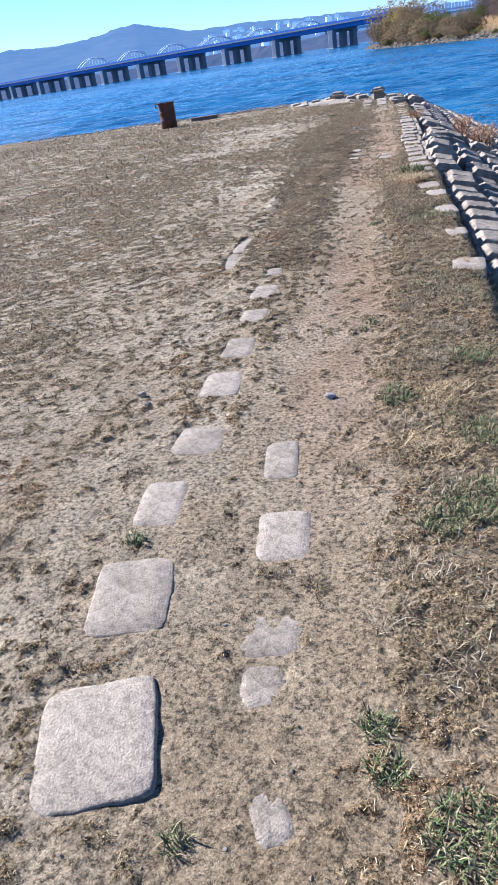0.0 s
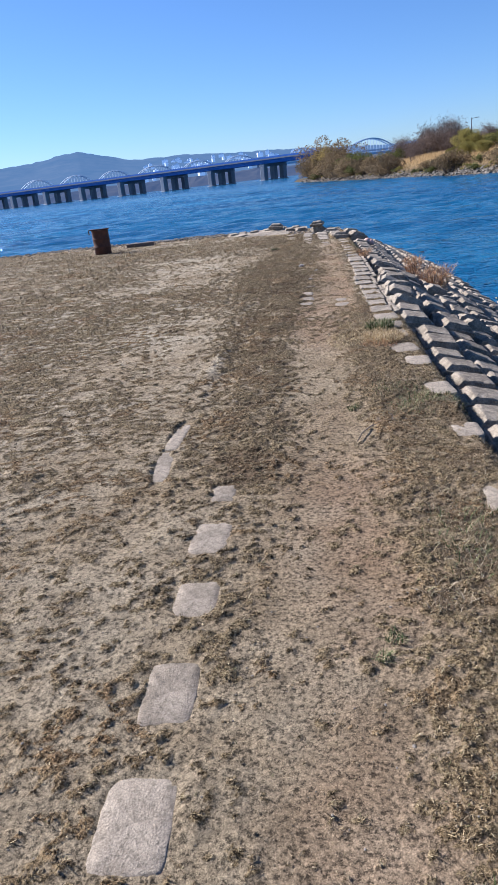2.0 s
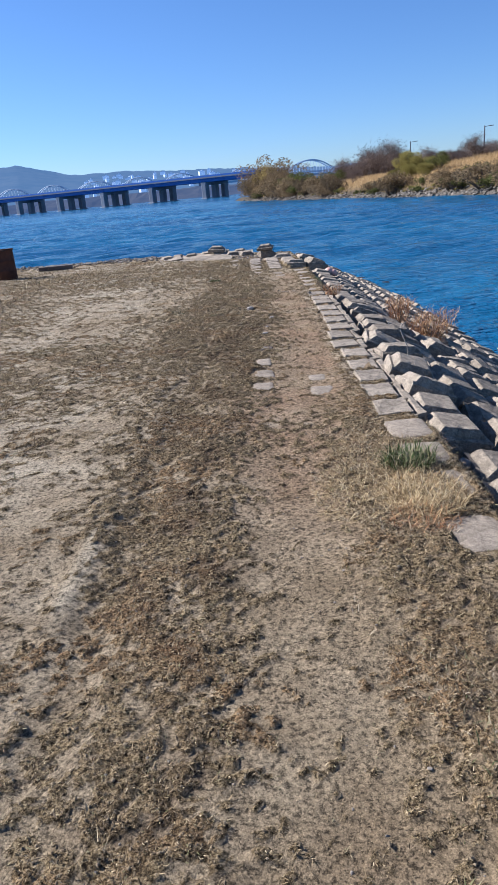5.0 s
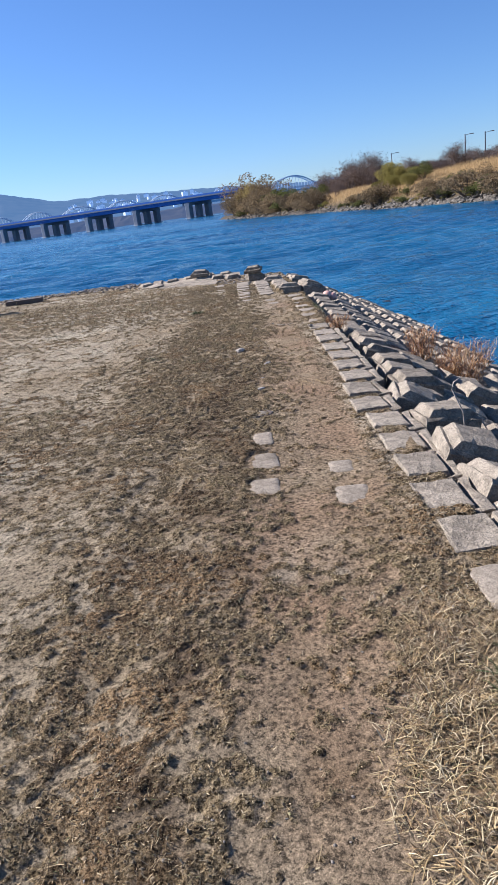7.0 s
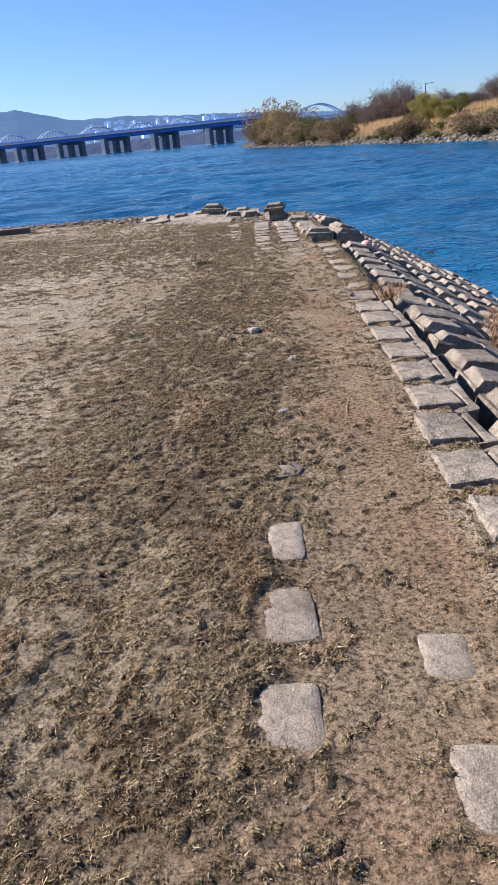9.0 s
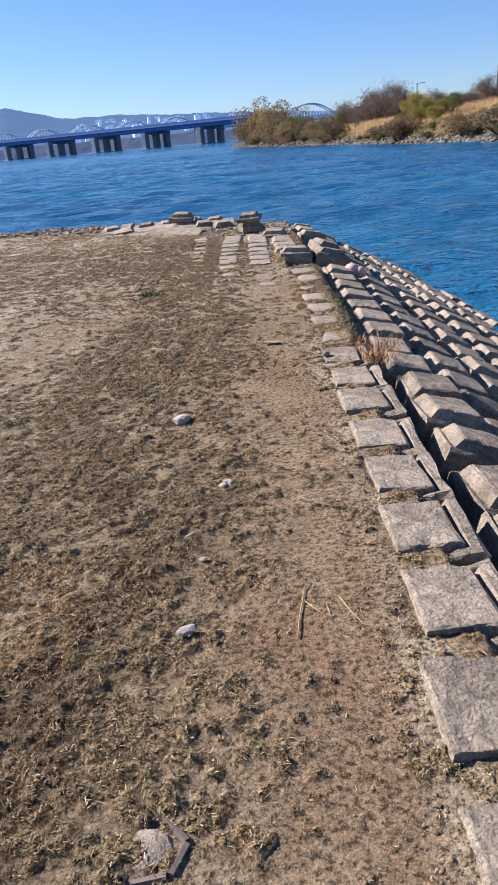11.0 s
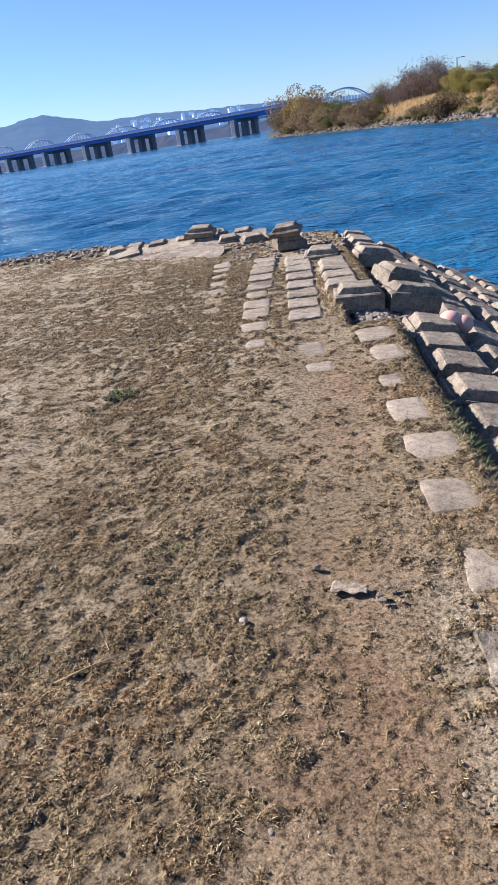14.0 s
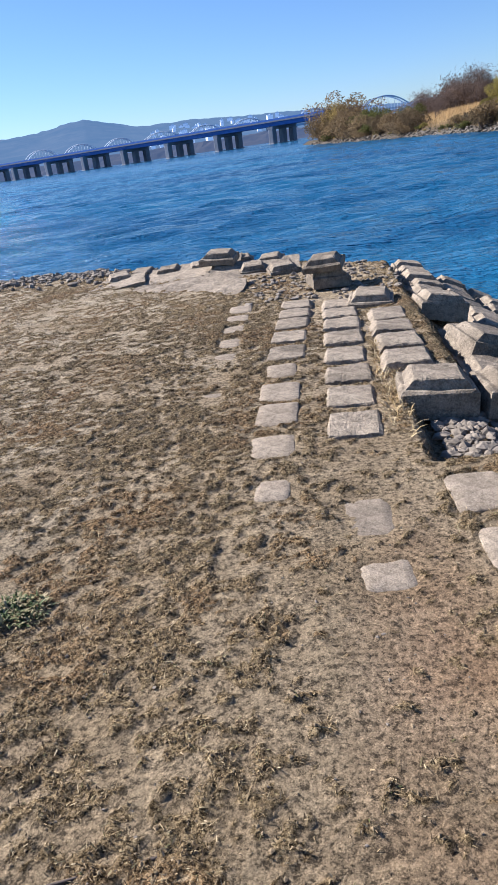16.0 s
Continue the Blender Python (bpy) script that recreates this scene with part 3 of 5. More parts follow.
EDGE_BLOCKS = [roughened(block_mesh("block", 30 + k, CONCRETE, tall=0.052, chip=0.017, top=(0.125, 0.175), rim=0.012), 30 + k, 2, 0.013) for k in range(6)]


def worn_paver(wide, long, seed):
    """The bare top of a sunken paver: rounded, ragged at its rim, sinking into the soil; its top at z = 0."""
    around = 32
    wide, long = wide + 0.03, long + 0.03
    verts = [(0, 0, 0)]
    for share, drop in ((0.5, 0.0), (0.93, 0.0005), (0.985, 0.005), (1.0, 0.02), (1.0, 0.10)):
        for k in range(around):
            side, along = divmod(8 * k / around, 2)
            along -= 1
            c, w = ((along, -1), (1, along), (-along, 1), (-1, -along))[int(side)]
            q = Vector((c * 2.2 + seed * 3.1, w * 2.2, seed))
            r = (1 - 0.07 * (abs(c * w) ** 6)) * (1 + 0.03 * noise.noise(q) + 0.035 * noise.noise(q * 3.1))
            p = Vector((c * r * wide / 2 * share, w * r * long / 2 * share, -drop))
            p.z += 0.003 * noise.noise(p * 30 + Vector((seed, 0, 0))) if share < 1 else 0
            verts.append(p)
    faces = [(0, 1 + k, 1 + (k + 1) % around) for k in range(around)]
    for ring in range(4):
        for k in range(around):
            a, b = 1 + ring * around + k, 1 + ring * around + (k + 1) % around
            faces.append((a, a + around, b + around, b))
    me = bpy.data.meshes.new("paver")
    me.from_pydata([tuple(v) for v in verts], [], faces)
    me.materials.append(TILE)
    me.polygons.foreach_set("use_smooth", [True] * len(me.polygons))
    return me


PITCH = 0.487

revetment = tagged(new("revetment"), "sloping bank of grey cast concrete blocks by the river", "revetment", kind="structure")
paving = tagged(new("paving"), "worn concrete blocks half buried in the trodden soil", "paving", kind="structure")
rng = random.Random(7)


def lay(meshes, name, parent, x, y, z, rx=0.0, ry=0.0, rz=0.0):
    ob = new(name, rng.choice(meshes))
    ob.parent = parent
    ob.matrix_basis = pose(x, y, z, rx, ry, rz)
    return ob


def soil_level(x, y):
    """The mean height of the soil at a place."""
    px, py = np.meshgrid(np.linspace(x - 0.06, x + 0.06, 5), np.linspace(y - 0.1, y + 0.1, 5))
    return float(ground_z(px, py).mean())


SLOPE = math.degrees(math.atan(0.46))
rest_v, rest_f = [], []


def lay_rest(me, m):
    """Adds a block to the joined far part of the bank."""
    k = len(rest_v)
    rest_v.extend(m @ v.co for v in me.vertices)
    rest_f.extend(tuple(k + i for i in p.vertices) for p in me.polygons)


row_x = [1.10 + 0.445 * k for k in range(7)]
laid = 0
for col, cx in enumerate(row_x):
    for r in range(-14, 32):
        y = 11.22 + PITCH * r + 0.24 * (col % 2) * 0.3
        if y > 26.6 - 0.25 * col:
            continue
        if col == 0 and (20.2 < y < 21.2 or 22.9 < y < 24.0 or 9.0 < y < 12.6):
            continue
        z = float(slope_z(cx)) + 0.045 - float(dip(y))
        loose = 1.0 if 9.5 < y < 15.5 and col < 4 else 0.35
        rx, ry = rng.gauss(0, 5.0 * loose), SLOPE * (0.55 if col == 0 else 1) + rng.gauss(0, 5.5 * loose)
        x = cx + rng.gauss(0, 0.02) + (0.07 if col == 0 and 9 < y < 16 else 0)
        z += abs(rng.gauss(0, 0.035 * loose)) + (0.02 if col == 0 else 0)
        rz = rng.gauss(0, 3.5 * loose)
        if laid < 250 and (col < 5 or y < 22) and 4.0 < y:
            lay(BLOCKS, "block", revetment, x, y, z, rx, ry, rz)
            laid += 1
        else:
            lay_rest(rng.choice(BLOCKS), pose(x, y, z, rx, ry, rz))
rest = mesh_object("lower_blocks", rest_v, rest_f, CONCRETE, revetment)
tagged(rest, "rows of concrete blocks running down into the water", kind="stuff")

# the row along the edge of the path
for r in range(-3, 11):
    y = 11.22 + PITCH * r
    sunk = 0.0
    if 15.3 < y < 17.1 or 18.2 < y < 18.8:
        sunk = 0.02
    x = 0.585 + rng.gauss(0, 0.012) + (0.03 if y > 13 else 0)
    lay(EDGE_BLOCKS, "block", revetment, x, y, max(0.005 if y < 15 else 0.013, soil_level(x, y) + 0.016) - sunk + rng.gauss(0, 0.004), rng.gauss(0, 1.2), 2.0 + rng.gauss(0, 1.8), rng.gauss(0, 2.2))

for k, (x, y, z, turn, wide, long) in enumerate(PAVER_SPOTS):
    raised = y > 20.2 and x > -0.5 and wide > 0.23
    meshes = BLOCKS if raised else [worn_paver(wide, long, k)]
    lay(meshes, "paver", paving, x, y, soil_level(x, y) + z + (0.004 if x < 0.3 and (10 < y < 12 or 0.4 < y < 1.5 and x > -0.5) else 0.0015 if y < 0.3 and x > -0.5 else 0.003 if 1.8 < y < 5 and x < -0.6 else -0.006 if x < -0.6 and y > 20 else 0), rng.gauss(0, 0.5), rng.gauss(0, 0.5), turn + rng.gauss(0, 1))
for r in range(4):
    lay(BLOCKS, "block", revetment, 0.51, 21.36 + 0.46 * r, 0.05 - float(dip(21.36 + 0.46 * r)), rng.gauss(0, 2), 3 + rng.gauss(0, 2), rng.gauss(0, 2))
for x, y, z, rx, ry, rz in ((0.98, 9.45, -0.02, 2, 12, 2), (0.98, 9.95, -0.02, 3, 14, -2), (1.04, 10.45, 0.02, -6, 24, 4), (1.02, 10.95, 0.06, 4, 20, -5), (1.04, 11.75, 0.04, -5, 6, 3), (1.05, 12.45, -0.03, 3, 28, -6)):
    lay(BLOCKS, "block", revetment, x, y, z, rx, ry, rz)


def loose_block(x, y, z, rx=0, ry=0, rz=0, s=1.0, seed=1, label="upended grey concrete block on the bank", body=0.17):
    """A block that has come loose; z is the height of its top."""
    me = block_mesh("concrete_block", 60 + seed, CONCRETE, body=body, tall=0.06, chip=0.012, top=(0.135, 0.155))
    roughened(me, seed, 3, 0.007)
    ob = new("concrete_block", me)
    ob.matrix_basis = pose(x, y, z - float(dip(y)), rx, ry, rz) @ Matrix.Diagonal((s, s, s, 1))
    return tagged(ob, label, "concrete block", "loose blocks on the point")


loose_block(0.60, 20.72, 0.115, -3, 3, -3, 1.0, 1, "raised grey concrete block beside a dark gap")
loose_block(1.07, 20.72, 0.05, -4, 14, 4, 1.0, 2)
loose_block(0.42, 23.45, 0.12, 2, 2, -6, 1.0, 3)
loose_block(1.05, 23.35, 0.05, -3, 12, 5, 1.0, 4)
loose_block(1.15, 21.9, 0.02, 5, 20, 18, 0.95, 5)
loose_block(0.04, 24.75, 0.185, 1, 3, 12, 0.98, 6, "lower of two stacked concrete blocks on the point", 0.12)
loose_block(0.0, 24.70, 0.335, 3, -3, -8, 0.98, 7, "upper of two stacked concrete blocks on the point", 0.08)

# ---------------------------------------------------------------- the point: broken slabs, rocks, gravel
def stone_bm(size, seed, detail=2, rough=0.25):
    """A rounded irregular stone resting on z = 0."""
    bm = bmesh.new()
    bmesh.ops.create_icosphere(bm, subdivisions=detail, radius=1.0)
    off = Vector((seed * 3.7, seed * 1.3, seed * 2.1))
    for v in bm.verts:
        k = 1 + rough * noise.noise(v.co * 1.3 + off) + rough * 0.4 * noise.noise(v.co * 3.1 + off)
        v.co = Vector((v.co.x * size[0] * k, v.co.y * size[1] * k, max(v.co.z, -0.6) * size[2] * k + size[2] * 0.55))
    return bm


def stone(name, x, y, z, size, material, seed, label, category="stone", group="", turn=0, detail=2, rough=0.3):
    ob = part(name, stone_bm(size, seed, detail, rough), material, smooth=False)
    ob.matrix_basis = pose(x, y, z, 0, 0, turn)
    return tagged(ob, label, category, group)


def slab_bm(outline, thick, seed, raggedness=0.02):
    """A broken flat slab of uneven outline, its top at z = 0."""
    rnd = random.Random(seed)
    pts = []
    for (ax, ay), (bx, by) in zip(outline, outline[1:] + outline[:1]):
        for k in range(4):
            f = k / 4
            pts.append((ax + (bx - ax) * f + rnd.uniform(-raggedness, raggedness), ay + (by - ay) * f + rnd.uniform(-raggedness, raggedness)))
    bm = bmesh.new()
    upper = [bm.verts.new((x, y, rnd.uniform(-0.008, 0.004))) for x, y in pts]
    lower = [bm.verts.new((x * 0.97 + rnd.uniform(-0.01, 0.01), y * 0.97, -thick)) for x, y in pts]
    bm.faces.new(upper)
    bm.faces.new(lower[::-1])
    n = len(pts)
    for k in range(n):
        bm.faces.new((lower[k], lower[(k + 1) % n], upper[(k + 1) % n], upper[k]))
    bmesh.ops.triangulate(bm, faces=bm.faces)
    for _ in range(2):
        bmesh.ops.subdivide_edges(bm, edges=[e for e in bm.edges if e.calc_length() > 0.12], cuts=2)
        bmesh.ops.triangulate(bm, faces=bm.faces)
    for v in bm.verts:
        q = v.co + Vector((seed * 2.3, 0, 0))
        v.co.z += 0.030 * noise.noise(q * 3.1) + 0.014 * noise.noise(q * 9)
        v.co.x += 0.012 * noise.noise(q * 7 + Vector((5, 0, 0)))
    return bm


def broken_slab(x, y, z, outline, rx, ry, rz, seed, thick=0.16):
    ob = part("broken_slab", slab_bm(outline, thick, seed), CONCRETE)
    ob.matrix_basis = pose(x, y, z - float(dip(y)), rx, ry, rz)
    return tagged(ob, "tilted broken slab of weathered concrete on the point", "concrete slab", "broken slabs")


broken_slab(-1.55, 25.6, 0.05, [(-0.95, -0.55), (0.55, -0.85), (0.62, -0.25), (0.05, 0.5), (-1.0, 0.55)], 4, -4, 0, 1)
broken_slab(-0.75, 26.35, 0.06, [(-0.8, -0.5), (0.4, -0.42), (0.45, 0.4), (-0.75, 0.45)], 7, 2, 8, 2)
broken_slab(-1.95, 26.7, 0.06, [(-0.9, -0.5), (0.8, -0.42), (0.75, 0.5), (-0.8, 0.45)], 5, -3, -4, 3)
broken_slab(-3.0, 26.6, 0.02, [(-0.6, -0.45), (0.5, -0.3), (0.45, 0.4), (-0.5, 0.3)], 3, -5, 6, 4, 0.12)
for k, (x, y, z) in enumerate(((-0.55, 26.0, 0.13), (-0.95, 26.25, 0.13), (-1.35, 26.5, 0.13), (-0.75, 26.75, 0.14), (-1.75, 26.9, 0.13), (-1.2, 27.1, 0.13), (-2.25, 26.95, 0.11), (-2.7, 27.2, 0.09))):
    loose_block(x, y, z, 4, -3 + 2 * (k % 3), 12 - 5 * (k % 4), 0.9, 20 + k, "flat concrete block lying in the broken slabs", 0.1)
loose_block(-1.42, 26.6, 0.30, 2, 3, -4, 1.12, 40, "single concrete block lying on the broken slabs", 0.08)
loose_block(-3.0, 27.0, 0.09, 3, -2, 20, 0.95, 41, "flat concrete block lying in the broken slabs", 0.1)

for k, (x, y, s) in enumerate(((2.75, 26.2, 0.42), (3.15, 25.7, 0.38), (2.35, 26.7, 0.36), (3.4, 25.2, 0.3), (1.9, 26.9, 0.34), (3.55, 24.4, 0.22))):
    stone("shore_rock", x, y, -1.36, (s, s * 0.7, s * 0.42), WET_ROCK, 11 + k, "dark wet rock at the edge of the water", "rock", "wet rocks at the shore", turn=37 * k)

# gravel on the beach and rubble in the gap between the blocks
def pebble_field(name, count, place, size, label, seed, material=GRAVEL, coarse=False):
    rnd = np.random.RandomState(seed)
    bm = bmesh.new()
    bmesh.ops.create_icosphere(bm, subdivisions=1, radius=1.0)
    unit = np.array([v.co[:] for v in bm.verts])
    tri = np.array([[v.index for v in f.verts] for f in bm.faces])
    bm.free()
    if coarse:
        unit = np.array([(1, 0, 0), (-1, 0, 0), (0, 1, 0), (0, -1, 0), (0, 0, 1), (0, 0, -1)], float)
        tri = np.array([(4, 0, 2), (4, 2, 1), (4, 1, 3), (4, 3, 0), (5, 2, 0), (5, 1, 2), (5, 3, 1), (5, 0, 3)])
    x, y, z = place(rnd, count)
    s = np.minimum(rnd.lognormal(0, 0.35, count), 1.7) * size
    shape = unit[None] * rnd.uniform(0.55, 1.2, (count, 1, 3)) * (1 + 0.18 * rnd.normal(0, 1, (count, len(unit), 1)))
    shape[:, :, 2] *= 0.6
    verts = shape * s[:, None, None] + np.stack([x, y, z + 0.2 * s], -1)[:, None]
    faces = tri[None] + (np.arange(count) * len(unit))[:, None, None]
    ob = mesh_object(name, verts.reshape(-1, 3), faces.reshape(-1, 3), material)
    return tagged(ob, label, "gravel", kind="stuff")


def beach(rnd, n):
    x = -3.0 - np.abs(rnd.normal(0, 5, n))
    y = crest_y(x) + rnd.normal(0.15, 0.5, n)
    return x, y, ground_z(x, y)


def gap(rnd, n):
    x, y = rnd.uniform(0.55, 1.0, n), rnd.uniform(19.6, 20.55, n)
    return x, y, np.full(n, -0.075) + ground_z(x, y) * 0.3


def point_rubble(rnd, n):
    x, y = rnd.uniform(-0.9, 1.6, n), rnd.uniform(23.9, 26.4, n)
    return x, y, ground_z(x, y)


def path_grit(rnd, n):
    x, y = rnd.normal(-0.4, 0.8, n), rnd.uniform(-1.2, 23.5, n)
    x = np.clip(x, -4, 0.85)
    y = np.where(swept(x, y) > 0, y + 0.25, y)
    return x, y, ground_z(x, y)


def clods(rnd, n):
    x, y = rnd.uniform(-2.4, 0.8, 4 * n), rnd.uniform(-0.8, 23.6, 4 * n)
    keep = rnd.uniform(0, 1, 4 * n) < (0.05 + 0.95 * turf_share(x, y)) * (1 - swept(x, y))
    x, y = x[keep][:n], y[keep][:n]
    x, y = np.resize(x, n), np.resize(y, n)
    return x, y, ground_z(x, y)


def edge_strip(rnd, n):
    x, y = rnd.normal(0.46, 0.07, n), rnd.uniform(9.4, 17.2, n)
    x = np.where(swept(x, y) > 0.5, 0.42 - 0.1 * rnd.uniform(0, 1, n), x)
    return x, y, ground_z(x, y)


def crevice(rnd, n):
    x, y = rnd.uniform(0.82, 1.05, n), rnd.uniform(8.8, 16.5, n)
    return x, y, ground_z(x, y)


pebble_field("beach_gravel", 2600, beach, 0.045, "grey river pebbles along the tip of the spit", 1)
pebble_field("gap_rubble", 620, gap, 0.025, "broken grey rubble in the gap between blocks", 2)
pebble_field("point_rubble", 420, point_rubble, 0.028, "grey rubble between the blocks of the point", 3)
pebble_field("path_grit", 2200, path_grit, 0.0042, "small grit scattered over the soil", 4)
pebble_field("soil_crumbs", 56000, clods, 0.0042, "loose crumbs of dry earth over the ground", 6, CRUMB, True)
pebble_field("edge_rubble", 2200, edge_strip, 0.0052, "crumbled mortar along the row of edge blocks", 7, CRUMB)
pebble_field("crevice_rubble", 700, crevice, 0.03, "rubble down in the crevice between blocks", 5)

stone("pale_stone", -0.46, 14.98, -0.004, (0.053, 0.038, 0.030), PEBBLE, 3, "smooth pale tan stone lying on the turf", turn=20, rough=0.25, detail=3)
stone("white_stone", -0.172, 14.135, -0.004, (0.034, 0.028, 0.016), PEBBLE, 8, "rough whitish stone lying on the bare path", turn=5, rough=0.6, detail=3)
stone("dark_stone", 0.50, 16.05, 0.005, (0.035, 0.028, 0.02), CONCRETE, 5, "small dark grey stone beside the blocks", turn=40)
stone("clod", -0.22, 16.40, 0.0, (0.016, 0.013, 0.010), PEBBLE, 9, "small pale pebble on the path")
stone("clod", 0.03, 16.66, 0.0, (0.018, 0.012, 0.010), CONCRETE, 12, "small grey chip on the path")
stone("clod", -0.23, 1.98, 0.0, (0.03, 0.022, 0.018), PEBBLE, 13, "small grey chip beside a paver")
stone("clod", -1.35, 2.15, 0.0, (0.028, 0.022, 0.018), CONCRETE, 14, "dark lump of earth on the bare soil")
stone("clod", -1.28, 2.02, 0.0, (0.022, 0.018, 0.015), CONCRETE, 15, "dark lump of earth on the bare soil")
stone("flat_chip", -0.29, 13.07, 0.0, (0.040, 0.022, 0.012), PEBBLE, 16, "flat pale chip of stone beside the path", turn=28)
stone("flat_chip", -0.255, 13.50, 0.0, (0.018, 0.012, 0.006), PEBBLE, 17, "small flat pale chip of stone beside the path", turn=15)
stone("flat_chip", -0.326, 13.68, 0.0, (0.032, 0.007, 0.006), PEBBLE, 18, "thin pale splinter of stone beside the path", turn=48)


def paint_chip_bag():
    """A crumpled scrap of pale sheeting."""
    n = 14
    verts = [((i / n - 0.5) * 0.125, (j / n - 0.5) * 0.05 * (1 + 0.3 * math.sin(i * 0.9)), 0.003 + 0.007 * noise.noise(Vector((i * 0.5, j * 0.55, 3)))) for i in range(n + 1) for j in range(n + 1)]
    faces = [(i * (n + 1) + j, (i + 1) * (n + 1) + j, (i + 1) * (n + 1) + j + 1, i * (n + 1) + j + 1) for i in range(n) for j in range(n)]
    ob = mesh_object("scrap", verts, faces, TILE, smooth=True)
    m = ob.modifiers.new("thick", "SOLIDIFY")
    m.thickness = 0.003
    ob.matrix_basis = pose(0.135, 16.525, 0.0, 0, 0, -14)
    return tagged(ob, "crumpled scrap of pale sheeting on the path", "scrap")


paint_chip_bag()
for dx, dy, s in ((0.04, -0.03, 0.014), (0.075, 0.005, 0.013), (0.045, -0.06, 0.016), (0.11, 0.012, 0.012), (0.09, -0.02, 0.009)):
    stone("charred_lump", 0.19 + dx, 16.5 + dy, 0, (s, s * 0.8, s * 0.5), CONCRETE, int(100 * dx) + 30, "grey crumbled lump beside the scrap", turn=90 * dx)

# six-sided crack round dirt in the path, built as dark rim and core
hexring = bmesh.new()
for k in range(6):
    a, b = math.radians(60 * k + 12), math.radians(60 * k + 66)
    bm_tube(hexring, [(0.10 * math.cos(a), 0.085 * math.sin(a), -0.012), (0.10 * math.cos(b), 0.085 * math.sin(b), -0.009)], [0.010, 0.011], 5)
ring = part("soil_ring", hexring, BARK)
ring.matrix_basis = pose(-0.33, 12.3, 0.0)
tagged(ring, "dark six-sided crack in the path, built as a half-sunk rim", "rim")
core = stone("ring_stone", -0.33, 12.3, -0.024, (0.07, 0.06, 0.02), TILE, 21, "pale flat dirt inside the dark crack", rough=0.1)

# long worn concrete strip in the turf
for k, (x, y, turn, wide, long) in enumerate(((-1.335, 5.02, 4, 0.11, 0.50), (-1.325, 5.58, -3, 0.085, 0.52))):
    ob = new("kerb_strip", worn_paver(wide, long, 70 + k))
    ob.matrix_basis = pose(x, y, soil_level(x, y) + 0.001, 0, 0, turn)
    tagged(ob, "worn strip of pale concrete showing through the turf", "kerb", "worn concrete strip")

# faded float between the blocks, loose wire, stick
float_bm = bmesh.new()
bmesh.ops.create_uvsphere(float_bm, u_segments=24, v_segments=16, radius=0.075)
for v in float_bm.verts:
    v.co.x *= 1.25
buoy = new("fishing_float")
buoy.matrix_basis = pose(1.25, 20.05, -0.14, 0, 20, -20)
part("body", float_bm, PINK, buoy, smooth=True)
band = bmesh.new()
bmesh.ops.create_uvsphere(band, u_segments=24, v_segments=12, radius=0.07)
for v in band.verts:
    v.co.x = v.co.x * 1.1 + 0.10
part("end_cap", band, PINK, buoy, "faded pink end", smooth=True)
tagged(buoy, "faded pink plastic float wedged between blocks", "float")

wire = bmesh.new()
bm_tube(wire, [(0, 0, -0.12), (0.01, -0.02, 0.0), (0.0, -0.03, 0.12), (-0.03, 0.0, 0.2), (-0.05, 0.04, 0.27), (-0.03, 0.07, 0.31), (0.02, 0.08, 0.33)], [0.0045] * 7, 6)
cable = part("cable_end", wire, PEBBLE, smooth=True)
cable.matrix_basis = pose(1.03, 11.3, 0.0)
tagged(cable, "pale bent end of cable rising from the crevice", "cable")

twig = bmesh.new()
bm_tube(twig, [(0, 0, 0.004), (0.04, 0.12, 0.016), (0.11, 0.25, 0.012), (0.20, 0.31, 0.016), (0.275, 0.35, 0.018), (0.28, 0.45, 0.014), (0.245, 0.57, 0.006)], [0.0035, 0.004, 0.004, 0.0035, 0.003, 0.0025, 0.002], 6)
bm_tube(twig, [(0.20, 0.31, 0.016), (0.17, 0.40, 0.014), (0.22, 0.46, 0.008)], [0.003, 0.0022, 0.0015], 5)
stick = part("dead_twig", twig, BARK, smooth=True)
stick.matrix_basis = pose(-0.016, 5.21, soil_level(0.1, 5.45))
tagged(stick, "dark dead twig curling on the dry turf", "twig")


def dry_stem(points, radius, label):
    """A thin dry stem lying on the soil, through places x, y."""
    bm = bmesh.new()
    bm_tube(bm, [(x, y, float(ground_z(x, y)[0]) + 0.006) for x, y in points], [radius * (1 - 0.5 * k / len(points)) for k in range(len(points))], 5)
    return tagged(part("fallen_twig", bm, STRAW, smooth=True), label, "twig", "dry twigs on the path")


dry_stem([(0.08, 13.02), (0.092, 13.12), (0.108, 13.2), (0.123, 13.29)], 0.0023, "straight pale dry stem lying along the path")
dry_stem([(0.118, 13.21), (0.16, 13.15), (0.20, 13.11), (0.19, 13.19), (0.24, 13.22)], 0.0016, "thin dry stem bent into a hook")
dry_stem([(0.24, 13.22), (0.27, 13.14), (0.30, 13.07), (0.35, 13.02)], 0.002, "thin dry stem lying across the bare soil")
dry_stem([(-0.80, 16.19), (-0.70, 16.24), (-0.58, 16.30)], 0.0024, "pale dry stem lying in the trodden turf")
# thin tube put in for a dark broken line in the soil
dark_line = bmesh.new()
bm_tube(dark_line, [(-0.32, -0.10, 0.010), (-0.2, -0.06, 0.016), (-0.05, -0.005, 0.012), (0.02, 0.0, 0.018), (0.14, 0.05, 0.012), (0.29, 0.085, 0.010)], [0.003, 0.006, 0.003, 0.005, 0.006, 0.002], 5)
line_piece = part("dead_twig", dark_line, BARK, smooth=True)
line_piece.matrix_basis = pose(-0.54, 17.84, 0.0, 0, 0, -1)
tagged(line_piece, "short thin dark line across the turf", "twig")

